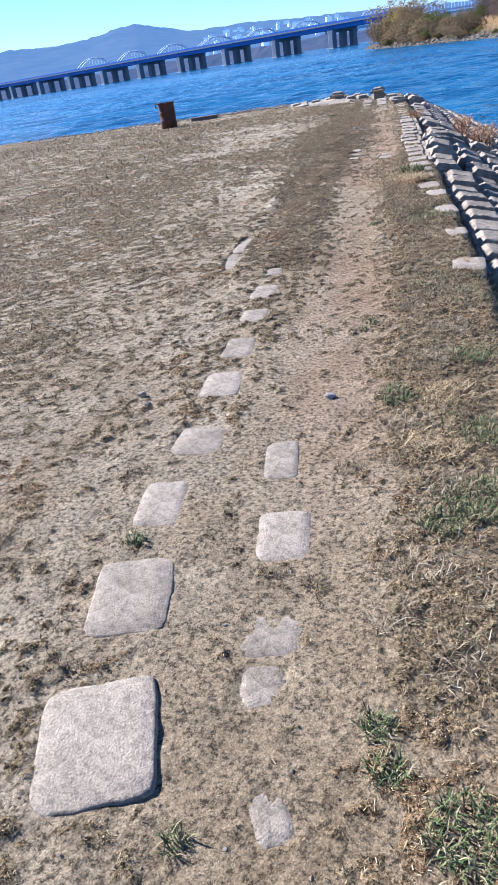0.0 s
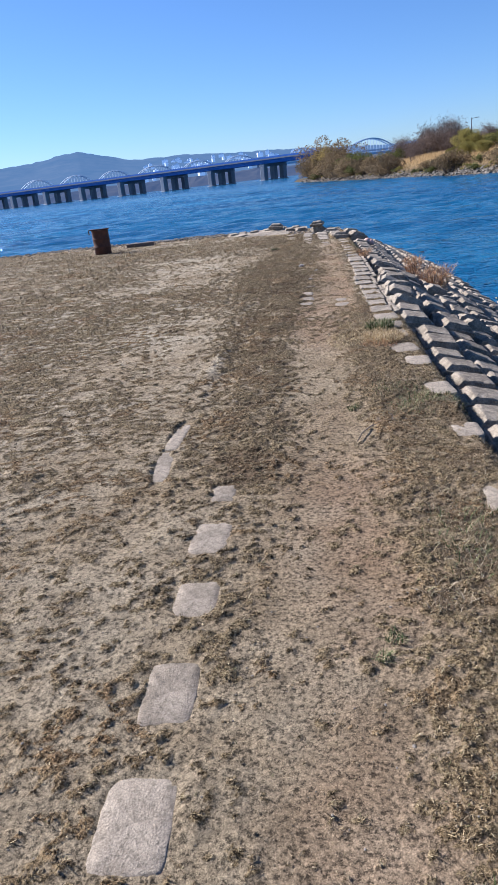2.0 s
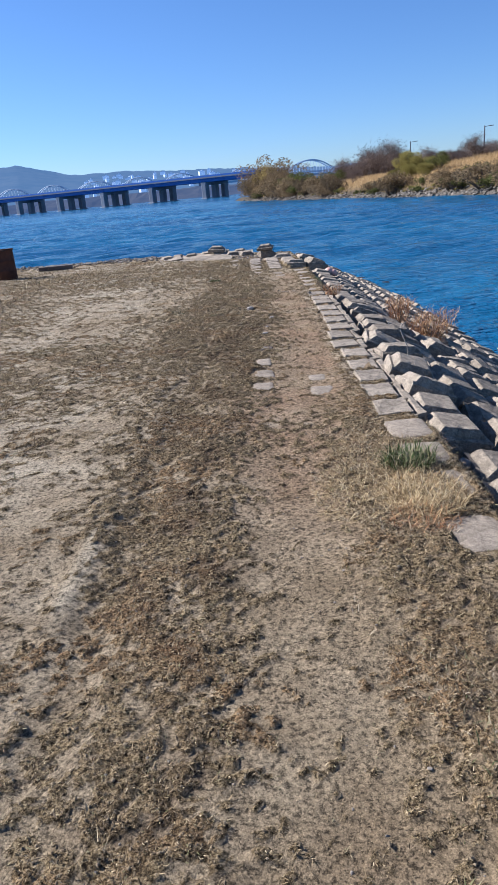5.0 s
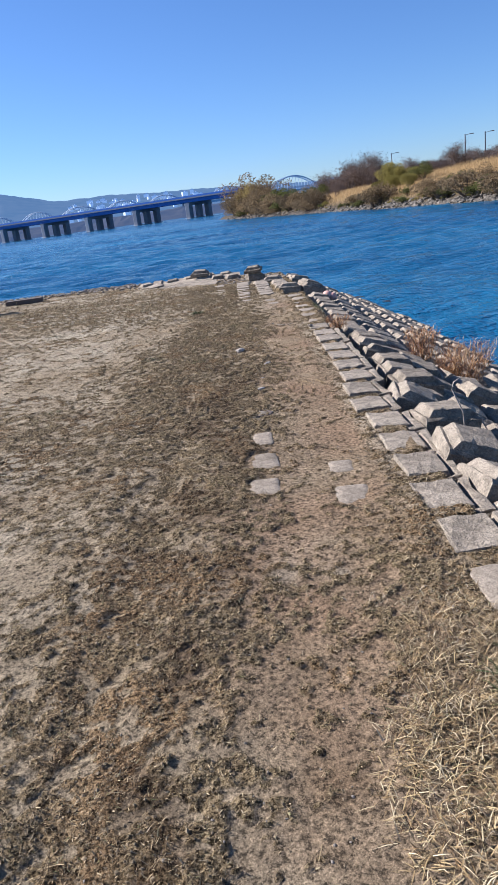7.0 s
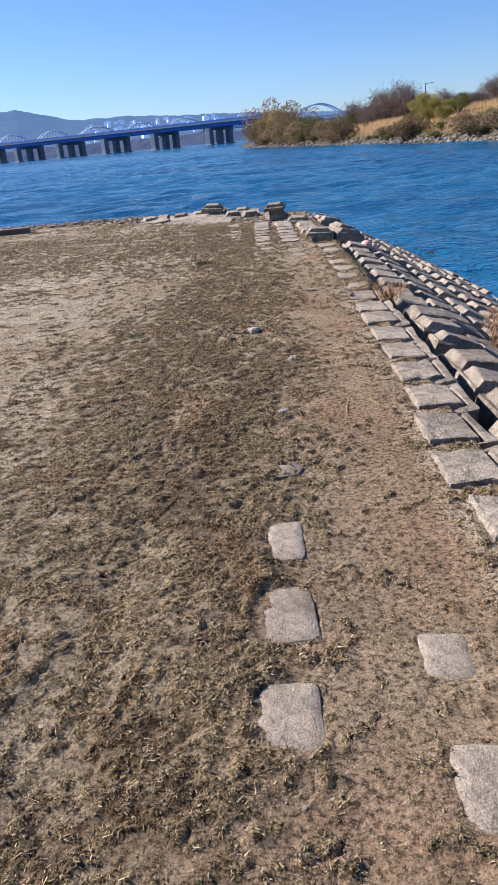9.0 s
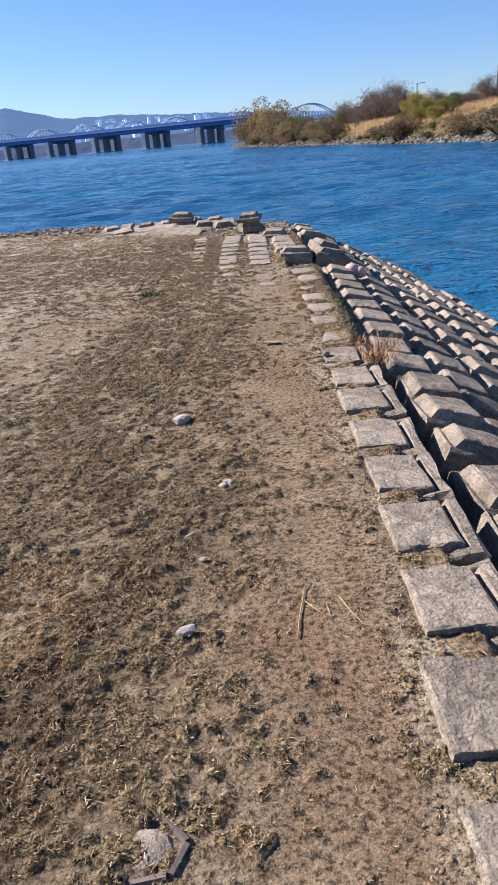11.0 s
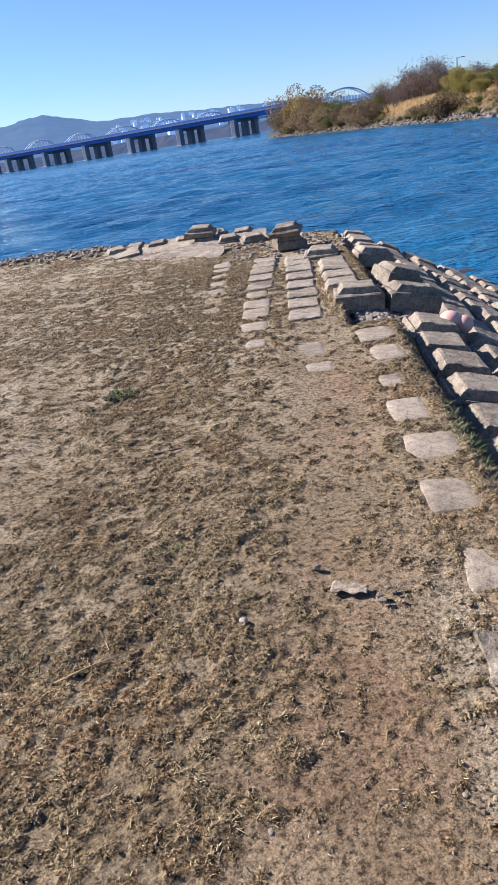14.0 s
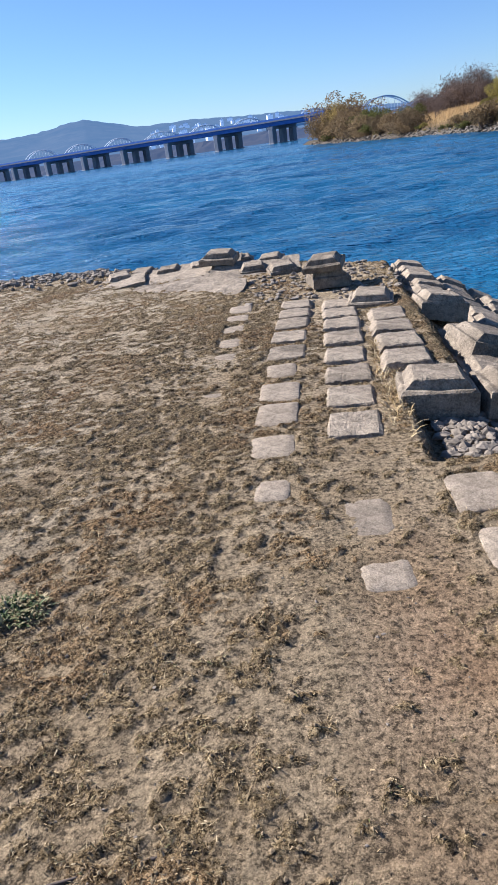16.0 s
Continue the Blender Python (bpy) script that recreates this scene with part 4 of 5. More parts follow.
# ---------------------------------------------------------------- rusty drum
drum = new("rubbish_drum")
bm = bmesh.new()
profile = [(0.255, 0.0), (0.275, 0.015), (0.275, 0.24), (0.288, 0.26), (0.275, 0.28), (0.275, 0.50), (0.288, 0.52), (0.275, 0.54), (0.275, 0.78), (0.29, 0.80), (0.278, 0.815), (0.262, 0.80), (0.262, 0.05), (0.0, 0.05)]
rings = []
for r, z in profile:
    rings.append([bm.verts.new((max(r, 0.001) * math.cos(2 * math.pi * k / 36) * (1 + 0.012 * math.sin(k * 0.9 + z * 6)), max(r, 0.001) * math.sin(2 * math.pi * k / 36), z)) for k in range(36)])
for lo, hi in zip(rings, rings[1:]):
    for k in range(36):
        bm.faces.new((lo[k], lo[(k + 1) % 36], hi[(k + 1) % 36], hi[k]))
part("barrel", bm, RUST, drum, smooth=True)
bm = bmesh.new()
bm_tube(bm, [(-0.30, -0.05, 0.68), (-0.36, -0.06, 0.70), (-0.37, -0.06, 0.82), (-0.31, -0.05, 0.84)], [0.018] * 4, 8)
part("handle", bm, RUST, drum, "rusted bent handle", smooth=True)
bm = bmesh.new()
bm_box(bm, (0.62, 0.10, 0.03), (0, -0.2, 0.83), None, 0.008)
bm_box(bm, (0.10, 0.5, 0.03), (-0.25, 0, 0.825), None, 0.008)
part("rim_plate", bm, RUST, drum, "flat rusted strip across the rim")
drum.matrix_basis = pose(-7.2, 24.5, -float(dip(24.5)), 0, 0, 15)
tagged(drum, "rusty brown steel drum standing on the turf", "drum")
beam = bmesh.new()
bm_box(beam, (1.0, 0.22, 0.14), (0, 0, 0.07), None, 0.02)
timber = part("timber", beam, BARK)
timber.matrix_basis = pose(-6.4, 26.6, -float(dip(26.6)), 0, 0, 8)
tagged(timber, "weathered dark timber lying behind the drum", "timber")

# ---------------------------------------------------------------- bridges, hills and town far off
def unit(v):
    return Vector(v).normalized()


P0, STEP = Vector((-22.3, 520.0, 0)), Vector((-39.35, 23.3, 0))
ALONG = unit(STEP)
ACROSS = Vector((ALONG.y, -ALONG.x, 0)) * -1
DECK_LOW, DECK_TOP = 9.3, 13.0
road_turn = Matrix.Rotation(math.atan2(ALONG.y, ALONG.x), 4, "Z")

bridge = tagged(new("road_bridge"), "long blue steel girder bridge on concrete piers", "bridge")
FIRST, LAST = -1, 16
mid_point = P0 + STEP * ((FIRST + LAST) / 2)
span_length = STEP.length * (LAST - FIRST)
for name, size, height, mat in (("girder", (span_length, 25, 2.3), DECK_LOW + 1.15, BLUE_STEEL), ("deck", (span_length, 30, 0.8), DECK_LOW + 2.7, PIER), ("parapet", (span_length, 0.5, 1.1), DECK_LOW + 3.65, BLUE_STEEL)):
    for side in ((0,) if name != "parapet" else (-14.7, 14.7)):
        bm = bmesh.new()
        bm_box(bm, size, mid_point + ACROSS * side + Vector((0, 0, height)), road_turn)
        part(name, bm, mat, bridge)
for k in range(FIRST, LAST + 1):
    c = P0 + STEP * k
    bm = bmesh.new()
    bm_box(bm, (4.0, 29, 1.9), c + Vector((0, 0, DECK_LOW - 0.95)), road_turn, 0.3)
    pier = part("pier", bm, PIER, bridge)
    for off in (-12.2, 0, 12.2):
        bm = bmesh.new()
        bm_box(bm, (3.4, 4.6, 11.0), c + ACROSS * off + Vector((0, 0, DECK_LOW - 7.2)), road_turn, 0.3)
        part("column", bm, PIER, pier)
    bm = bmesh.new()
    bm_box(bm, (5.2, 31, 1.2), c + Vector((0, 0, WATER_Z - 0.25)), road_turn, 0.3)
    part("footing", bm, PIER, pier)


def arch_span(owner, a, b, low, high, tube=0.9, hangers=9, width=9.0, mat=PALE_STEEL):
    """A pair of arch ribs with hangers, from a to b."""
    a, b = Vector(a), Vector(b)
    across = Vector((-(b - a).y, (b - a).x, 0)).normalized() * width / 2
    for side in (-1, 1):
        bm = bmesh.new()
        pts = [a.lerp(b, k / 18) + across * side + Vector((0, 0, low + (high - low) * (1 - (2 * k / 18 - 1) ** 2))) for k in range(19)]
        bm_tube(bm, pts, [tube] * 19, 6)
        rib = part("arch_rib", bm, mat, owner)
        for k in range(1, hangers + 1):
            f = k / (hangers + 1)
            p = a.lerp(b, f) + across * side
            bm = bmesh.new()
            bm_tube(bm, [p + Vector((0, 0, low)), p + Vector((0, 0, low + (high - low) * (1 - (2 * f - 1) ** 2)))], [tube * 0.4] * 2, 5)
            part("hanger", bm, mat, rib)


def arch_bridge(spans, y_of, low, high, deck, label, tube=0.9, hangers=9, reach=120):
    owner = tagged(new("arch_bridge"), label, "bridge")
    for x0, x1 in spans:
        arch_span(owner, (x0, y_of(x0), 0), (x1, y_of(x1), 0), low, high, tube, hangers)
    x0, x1 = min(s[0] for s in spans) - reach, max(s[1] for s in spans) + reach
    a, b = Vector((x0, y_of(x0), 0)), Vector((x1, y_of(x1), 0))
    turn = Matrix.Rotation(math.atan2((b - a).y, (b - a).x), 4, "Z")
    bm = bmesh.new()
    bm_box(bm, ((b - a).length, 12, deck), (a + b) / 2 + Vector((0, 0, low - deck / 2)), turn)
    part("deck", bm, PALE_STEEL, owner)
    for s0, s1 in spans:
        for x in (s0, s1):
            bm = bmesh.new()
            bm_box(bm, (4, 10, low + 3), (x, y_of(x), (low - deck + 0.5 - 4) / 2), turn)
            part("pier", bm, PIER, owner)
    return owner


arch_bridge([(-410, -356), (-350, -298), (-292, -241), (-236, -176), (-172, -119), (-114, -62), (-27, 22)], lambda x: 1000 - 0.10 * x, 18.5, 30.5, 2.0, "row of pale blue steel tied arches across the river", 0.6, 11)
arch_bridge([(32, 78)], lambda x: 640 + 0.2 * x, 10.5, 21.5, 1.6, "single pale steel arch span behind the wooded bank", 0.55, 8, 60)

SKYLINE = ((-40, 2.0), (-30, 2.4), (-26, 2.75), (-23, 2.6), (-20, 2.75), (-18.5, 3.05), (-17, 3.2), (-15.3, 2.75), (-13.8, 2.35), (-12.3, 2.2), (-10, 2.2), (-8, 2.1), (-6, 2.02), (-3, 1.85), (0, 1.68), (4, 1.35), (10, 1.2), (30, 1.2))


def ridge_el(az):
    return np.interp(az, [a for a, _ in SKYLINE], [e for _, e in SKYLINE])


def ridge_z(az, r):
    peak = 2500 * np.tan(np.radians(ridge_el(az)))
    rise = np.where(r < 2500, np.clip((r - 1350) / 1150, 0, 1) ** 1.1, np.clip(1 - (r - 2500) / 900, 0, 1))
    x, y = r * np.sin(np.radians(az)), r * np.cos(np.radians(az))
    return -4 + (peak + 4) * rise + rise * (3.0 * value_noise(x, y, 0.02, 8) + 2.2 * value_noise(x, y, 0.07, 9))


az, rr = np.meshgrid(np.arange(-45, 35.01, 0.14), np.concatenate([np.arange(1350, 2700, 50), np.arange(2700, 3500, 200)]), indexing="ij")
land = np.stack([rr * np.sin(np.radians(az)), rr * np.cos(np.radians(az)), ridge_z(az, rr)], -1)
idx = np.arange(az.size).reshape(az.shape)
quads = np.stack([idx[:-1, :-1], idx[:-1, 1:], idx[1:, 1:], idx[1:, :-1]], -1).reshape(-1, 4)
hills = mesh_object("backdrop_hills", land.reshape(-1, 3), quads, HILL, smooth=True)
tagged(hills, "haze-blue wooded hills beyond the river", "hills", kind="structure")

bank_y = np.array([780.0, 800, 830, 900, 1250])
bank_h = np.array([-4.0, 3.0, 8.0, 10.0, 8.0])
bx = np.arange(-1500, 900, 6.0)
BX, BK = np.meshgrid(bx, np.arange(5), indexing="ij")
BY = bank_y[BK] - 0.18 * BX + 12 * value_noise(BX, BK * 0.0, 0.01, 5)
BZ = bank_h[BK] + (BK > 0) * (1.6 * value_noise(BX, BY, 0.05, 6) + 1.2 * value_noise(BX, BY, 0.15, 7))
idx = np.arange(BX.size).reshape(BX.shape)
quads = np.stack([idx[:-1, :-1], idx[1:, :-1], idx[1:, 1:], idx[:-1, 1:]], -1).reshape(-1, 4)
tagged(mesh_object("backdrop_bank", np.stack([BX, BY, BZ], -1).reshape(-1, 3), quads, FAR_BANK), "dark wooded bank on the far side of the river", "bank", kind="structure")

rnd = random.Random(31)
for k in range(95):
    a = rnd.uniform(-12.3, 1.5) if k > 5 else (-12.2, -11.6, -9.35, -8.05, -7.9, -10.6)[k]
    r = rnd.uniform(1700, 2250) if k > 5 else 1520
    tall = rnd.uniform(6, 14) if k > 5 else rnd.uniform(22, 28)
    wide, deep = rnd.uniform(5, 16), rnd.uniform(8, 12)
    if k in (0, 2, 3, 4):
        wide = 8.0
    x, y = r * math.sin(radians(a)), r * math.cos(radians(a))
    z = float(ridge_z(np.array(a), np.array(r))) - 3
    house = tagged(new("apartment_building"), "pale distant apartment block on the hillside" if tall < 22 else "tall white apartment tower above the bridge", "building", "distant town")
    bm = bmesh.new()
    bm_box(bm, (wide, deep, tall), (0, 0, tall / 2))
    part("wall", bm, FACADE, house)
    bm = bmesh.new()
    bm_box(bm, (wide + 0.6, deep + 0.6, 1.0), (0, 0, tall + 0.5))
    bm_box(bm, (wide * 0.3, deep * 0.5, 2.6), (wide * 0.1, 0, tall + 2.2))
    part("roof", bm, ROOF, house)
    house.matrix_basis = pose(x, y, z, 0, 0, rnd.uniform(-35, 35))

# ---------------------------------------------------------------- wooded bank across the inlet
SHORE = [Vector((-6, 236, 0)), Vector((0, 202, 0)), Vector((6, 174, 0)), Vector((11.5, 151, 0)), Vector((16, 133, 0)), Vector((19.5, 117, 0)), Vector((22.5, 104, 0)), Vector((25.5, 94, 0)), Vector((28.5, 85, 0)), Vector((34, 70, 0)), Vector((46, 45, 0)), Vector((80, 10, 0)), Vector((160, -40, 0))]


def shore_at(u):
    """A place along the shore, 0 at the tip behind, and the way inland."""
    k = min(int(u), len(SHORE) - 2)
    p = SHORE[k].lerp(SHORE[k + 1], u - k)
    before, after = SHORE[max(k - 1, 0)], SHORE[min(k + 2, len(SHORE) - 1)]
    t = (SHORE[k + 1] - SHORE[k]).normalized().lerp((after - before).normalized(), 0.5)
    return p, Vector((-t.y, t.x, 0)).normalized()


def bank_rise(u, v):
    """How high the bank stands v metres inland."""
    high = np.interp(u, [0, 1, 1.6, 2.5, 4, 6, 8, 12], [0.8, 1.6, 2.6, 3.0, 4.2, 4.8, 5.2, 6])
    return WATER_Z - 0.6 + 1.4 * min(v / 3, 1) + high * min(max(v - 2, 0) / 26, 1) ** 0.8 + 1.8 * min(max(v - 34, 0) / 30, 1)


def bank_place(u, v):
    p, inland = shore_at(u)
    q = p + inland * v
    q.z = bank_rise(u, v) + 0.25 * noise.noise(Vector((q.x * 0.2, q.y * 0.2, 0)))
    return q


us, vs = np.arange(0, 12.01, 0.1), [-4, 0, 1, 2, 3, 5, 8, 11, 14, 18, 22, 27, 32, 45, 70, 120]
verts = [bank_place(float(u), v) if v >= 0 else bank_place(float(u), 0) + Vector((0, 0, -2.5)) - shore_at(float(u))[1] * 4 for u in us for v in vs]
w = len(vs)
faces = [(i * w + j, i * w + j + 1, (i + 1) * w + j + 1, (i + 1) * w + j) for i in range(len(us) - 1) for j in range(w - 1)]
bank = mesh_object("far_shore", verts, faces, BANK_SOIL, smooth=True)
tagged(bank, "sloping bank of dry tan grass across the inlet", "bank", kind="structure")


def leaf_mat(name, dark, light):
    n = Nodes(name)
    color = n.ramp(n.random(True), (0.0, dark), (1.0, light))
    color = n.mix(0.35, color, n.ramp(n.noise(0.5, 3, at=n.world_place()), (0.35, 0.45), (0.65, 1.25)), "MULTIPLY")
    mat = n.done(color, 0.8, spec=0.1)
    through_leaf, both = n.tree.nodes.new("ShaderNodeBsdfTranslucent"), n.tree.nodes.new("ShaderNodeMixShader")
    n.put(through_leaf.inputs["Color"], color)
    both.inputs[0].default_value = 0.45
    n.tree.links.new(n.bsdf.outputs[0], both.inputs[1])
    n.tree.links.new(through_leaf.outputs[0], both.inputs[2])
    n.tree.links.new(both.outputs[0], n.out.inputs[0])
    return mat


OLIVE = leaf_mat("olive_leaves", (0.165, 0.145, 0.040), (0.31, 0.265, 0.080))
DARK_GREEN = leaf_mat("dark_green_leaves", (0.075, 0.085, 0.026), (0.145, 0.145, 0.05))
BROWN = leaf_mat("withered_leaves", (0.15, 0.108, 0.06), (0.25, 0.18, 0.10))
GREYBROWN = leaf_mat("bare_twigs", (0.10, 0.075, 0.064), (0.18, 0.14, 0.12))
GOLD = leaf_mat("gold_leaves", (0.22, 0.165, 0.060), (0.33, 0.25, 0.10))
REED = leaf_mat("dry_reeds", (0.32, 0.22, 0.105), (0.56, 0.40, 0.20))


def leaf_cloud(rnd, lobes, count, size):
    """Small leaf faces spread through a set of lobes (centre, radii)."""
    verts, faces = [], []
    for _ in range(count):
        c, r = rnd.choice(lobes)
        d = Vector((rnd.gauss(0, 1), rnd.gauss(0, 1), rnd.gauss(0, 1))).normalized() * (rnd.uniform(0.35, 1.0) ** 0.5) * rnd.uniform(0.8, 1.12)
        p = Vector(c) + Vector((d.x * r[0], d.y * r[1], d.z * r[2]))
        a = Vector((rnd.gauss(0, 1), rnd.gauss(0, 1), rnd.gauss(0, 1))).normalized()
        b = a.orthogonal().normalized()
        s = size * rnd.uniform(0.5, 1.3)
        k = len(verts)
        verts += [p - a * s, p + b * s * 0.45, p + a * s, p - b * s * 0.45]
        faces.append((k, k + 1, k + 2, k + 3))
    return verts, faces


def shrub(kind, seed, wide, tall, leaf, count=900, size=0.26, label="", name="shrub"):
    """A shrub: stems and a crown of leaves in uneven lobes; its base at the origin."""
    rnd = random.Random(seed)
    owner = new(name)
    bm = bmesh.new()
    lobes = [(Vector((0, 0, tall * 0.36)), (wide * 0.27, wide * 0.27, tall * 0.32))]
    for k in range(11):
        turn, far = rnd.uniform(0, 6.28), rnd.uniform(0, 0.72) * wide / 2
        h = tall * rnd.uniform(0.3, 0.78) * (1 - 0.35 * far / (wide / 2))
        tip = Vector((math.cos(turn) * far, math.sin(turn) * far, h))
        lobes.append((tip, (wide * rnd.uniform(0.13, 0.23), wide * rnd.uniform(0.13, 0.23), tall * rnd.uniform(0.16, 0.28))))
        bm_tube(bm, [(0, 0, -0.3), tip * 0.5 + Vector((rnd.uniform(-0.2, 0.2), rnd.uniform(-0.2, 0.2), 0)), tip], [0.09, 0.05, 0.02], 4)
    part("trunk", bm, BARK, owner)
    verts, faces = leaf_cloud(rnd, lobes, count, size)
    mesh_object("crown", verts, faces, leaf, owner)
    TALL[owner.name] = max(v.z for v in verts)
    return tagged(owner, label, kind)


def bare_tree(seed, tall, label, spread=0.75, twigs=2600):
    """A leafless tree: trunk, limbs that fork and a haze of fine twigs."""
    rnd = random.Random(seed)
    owner = new("bare_tree")
    bm = bmesh.new()
    ends = []

    def grow(p, way, length, radius, depth):
        q = p + way * length * 0.5 + Vector((rnd.uniform(-1, 1), rnd.uniform(-1, 1), 0)) * length * 0.06
        r = p + way * length
        bm_tube(bm, [p, q, r], [radius, radius * 0.8, radius * 0.6], 4 if depth > 1 else 6)
        if depth > 3:
            ends.append((r, way, length))
            return
        for _ in range(rnd.choice((3, 3, 4))):
            d = (way + Vector((rnd.gauss(0, spread), rnd.gauss(0, spread), rnd.uniform(-0.2, 0.25)))).normalized()
            grow(r if rnd.random() < 0.6 else q, d, length * rnd.uniform(0.68, 0.9), radius * 0.55, depth + 1)

    grow(Vector((0, 0, -0.3)), Vector((rnd.uniform(-0.1, 0.1), 0, 1)).normalized(), tall * 0.17, tall * 0.018, 0)
    part("trunk", bm, BARK, owner)
    verts, faces = [], []
    for _ in range(twigs):
        p, way, length = rnd.choice(ends)
        d = (way * 0.6 + Vector((rnd.gauss(0, 0.9), rnd.gauss(0, 0.9), rnd.gauss(0.2, 0.6)))).normalized()
        side = d.orthogonal().normalized() * 0.018
        p = p - way * length * rnd.uniform(0, 1.0) + Vector((rnd.gauss(0, 1), rnd.gauss(0, 1), rnd.gauss(0, 0.7))) * tall * 0.05
        k = len(verts)
        verts += [p - side, p + side, p + d * tall * rnd.uniform(0.015, 0.045)]
        faces.append((k, k + 1, k + 2))
    mesh_object("crown", verts, faces, GREYBROWN, owner)
    TALL[owner.name] = max(v.z for v in verts)
    return tagged(owner, label, "tree")


@functools.lru_cache(maxsize=None)
def bank_row(v):
    return [(bank_place(float(u), v)) for u in np.arange(0, 11, 0.03)]


def by_bearing(bearing, v):
    """The place on the bank v metres inland that lies at this bearing from the walk's middle."""
    v = round(v, 1)
    return min(bank_row(v), key=lambda q: abs(math.degrees(math.atan2(q.x + 0.375, q.y - 8.03)) - bearing)).copy()


TREELINE = ((-1, 0.3), (0.1, 0.55), (0.36, 0.94), (1.29, 1.52), (1.95, 1.68), (2.98, 1.25), (4.24, 0.91), (5.94, 0.72), (6.8, 0.82), (7.69, 1.5), (8.97, 1.94), (10.23, 2.5), (11.45, 2.4), (12.25, 1.93), (13.46, 1.78), (15.04, 1.6), (15.44, 1.9), (16.22, 1.71), (17.38, 2.2), (18.59, 2.07), (30, 2.3))
TALL = {}


def plant(thing, bearing, v, reach, turn=0.0, first=False):
    """Sets a plant on the bank so tall that it comes up to a share of the tree line there."""
    q = by_bearing(bearing, v)
    far = math.hypot(q.x + 0.375, q.y - 8.03)
    top = 1.55 + far * math.tan(radians(float(np.interp(bearing, [a for a, _ in TREELINE], [e for _, e in TREELINE]))))
    tall = (top - q.z) * reach
    scale = tall / TALL[thing.name]
    m = Matrix.Translation(q) @ Matrix.Rotation(turn, 4, "Z") @ Matrix.Diagonal((scale, scale, scale, 1))
    if first:
        thing.matrix_basis = m
        return thing
    return copy_thing(thing, m)


olive = [shrub("shrub", 1, 9.5, 6.5, OLIVE, 9500, 0.13, "large olive-green willow shrub on the far bank"), shrub("shrub", 2, 6, 4.0, OLIVE, 2300, 0.14, "olive-green shrub above the stony shore")]
green = [shrub("shrub", 3, 7, 4.2, DARK_GREEN, 3200, 0.13, "dark green shrub above the stony shore"), shrub("shrub", 4, 5, 2.6, DARK_GREEN, 1500, 0.13, "low dark green shrub above the stony shore")]
brown = [shrub("shrub", 5, 6.5, 3.6, BROWN, 4200, 0.10, "withered brown shrub above the stony shore"), shrub("shrub", 6, 4.2, 2.4, BROWN, 1500, 0.12, "low withered brown shrub by the shore")]
gold = [shrub("shrub", 7, 5.5, 4.6, GOLD, 6000, 0.12, "golden autumn shrub near the end of the bank")]
grey = [bare_tree(8, 5.5, "grey-brown leafless thicket on top of the bank", 0.85, 2300), shrub("thicket", 9, 7.5, 3.6, GREYBROWN, 2600, 0.11, "dense brown thicket on top of the bank", name="thicket")]
trees = [bare_tree(1, 8.0, "leafless grey tree on the far bank"), bare_tree(2, 6.5, "leafless grey tree with a wide crown on the far bank", 0.85), bare_tree(3, 9.0, "tall leafless tree on the far bank")]
used = set()
GREEN_LOW, BROWN_LOW = green[1], brown[1]
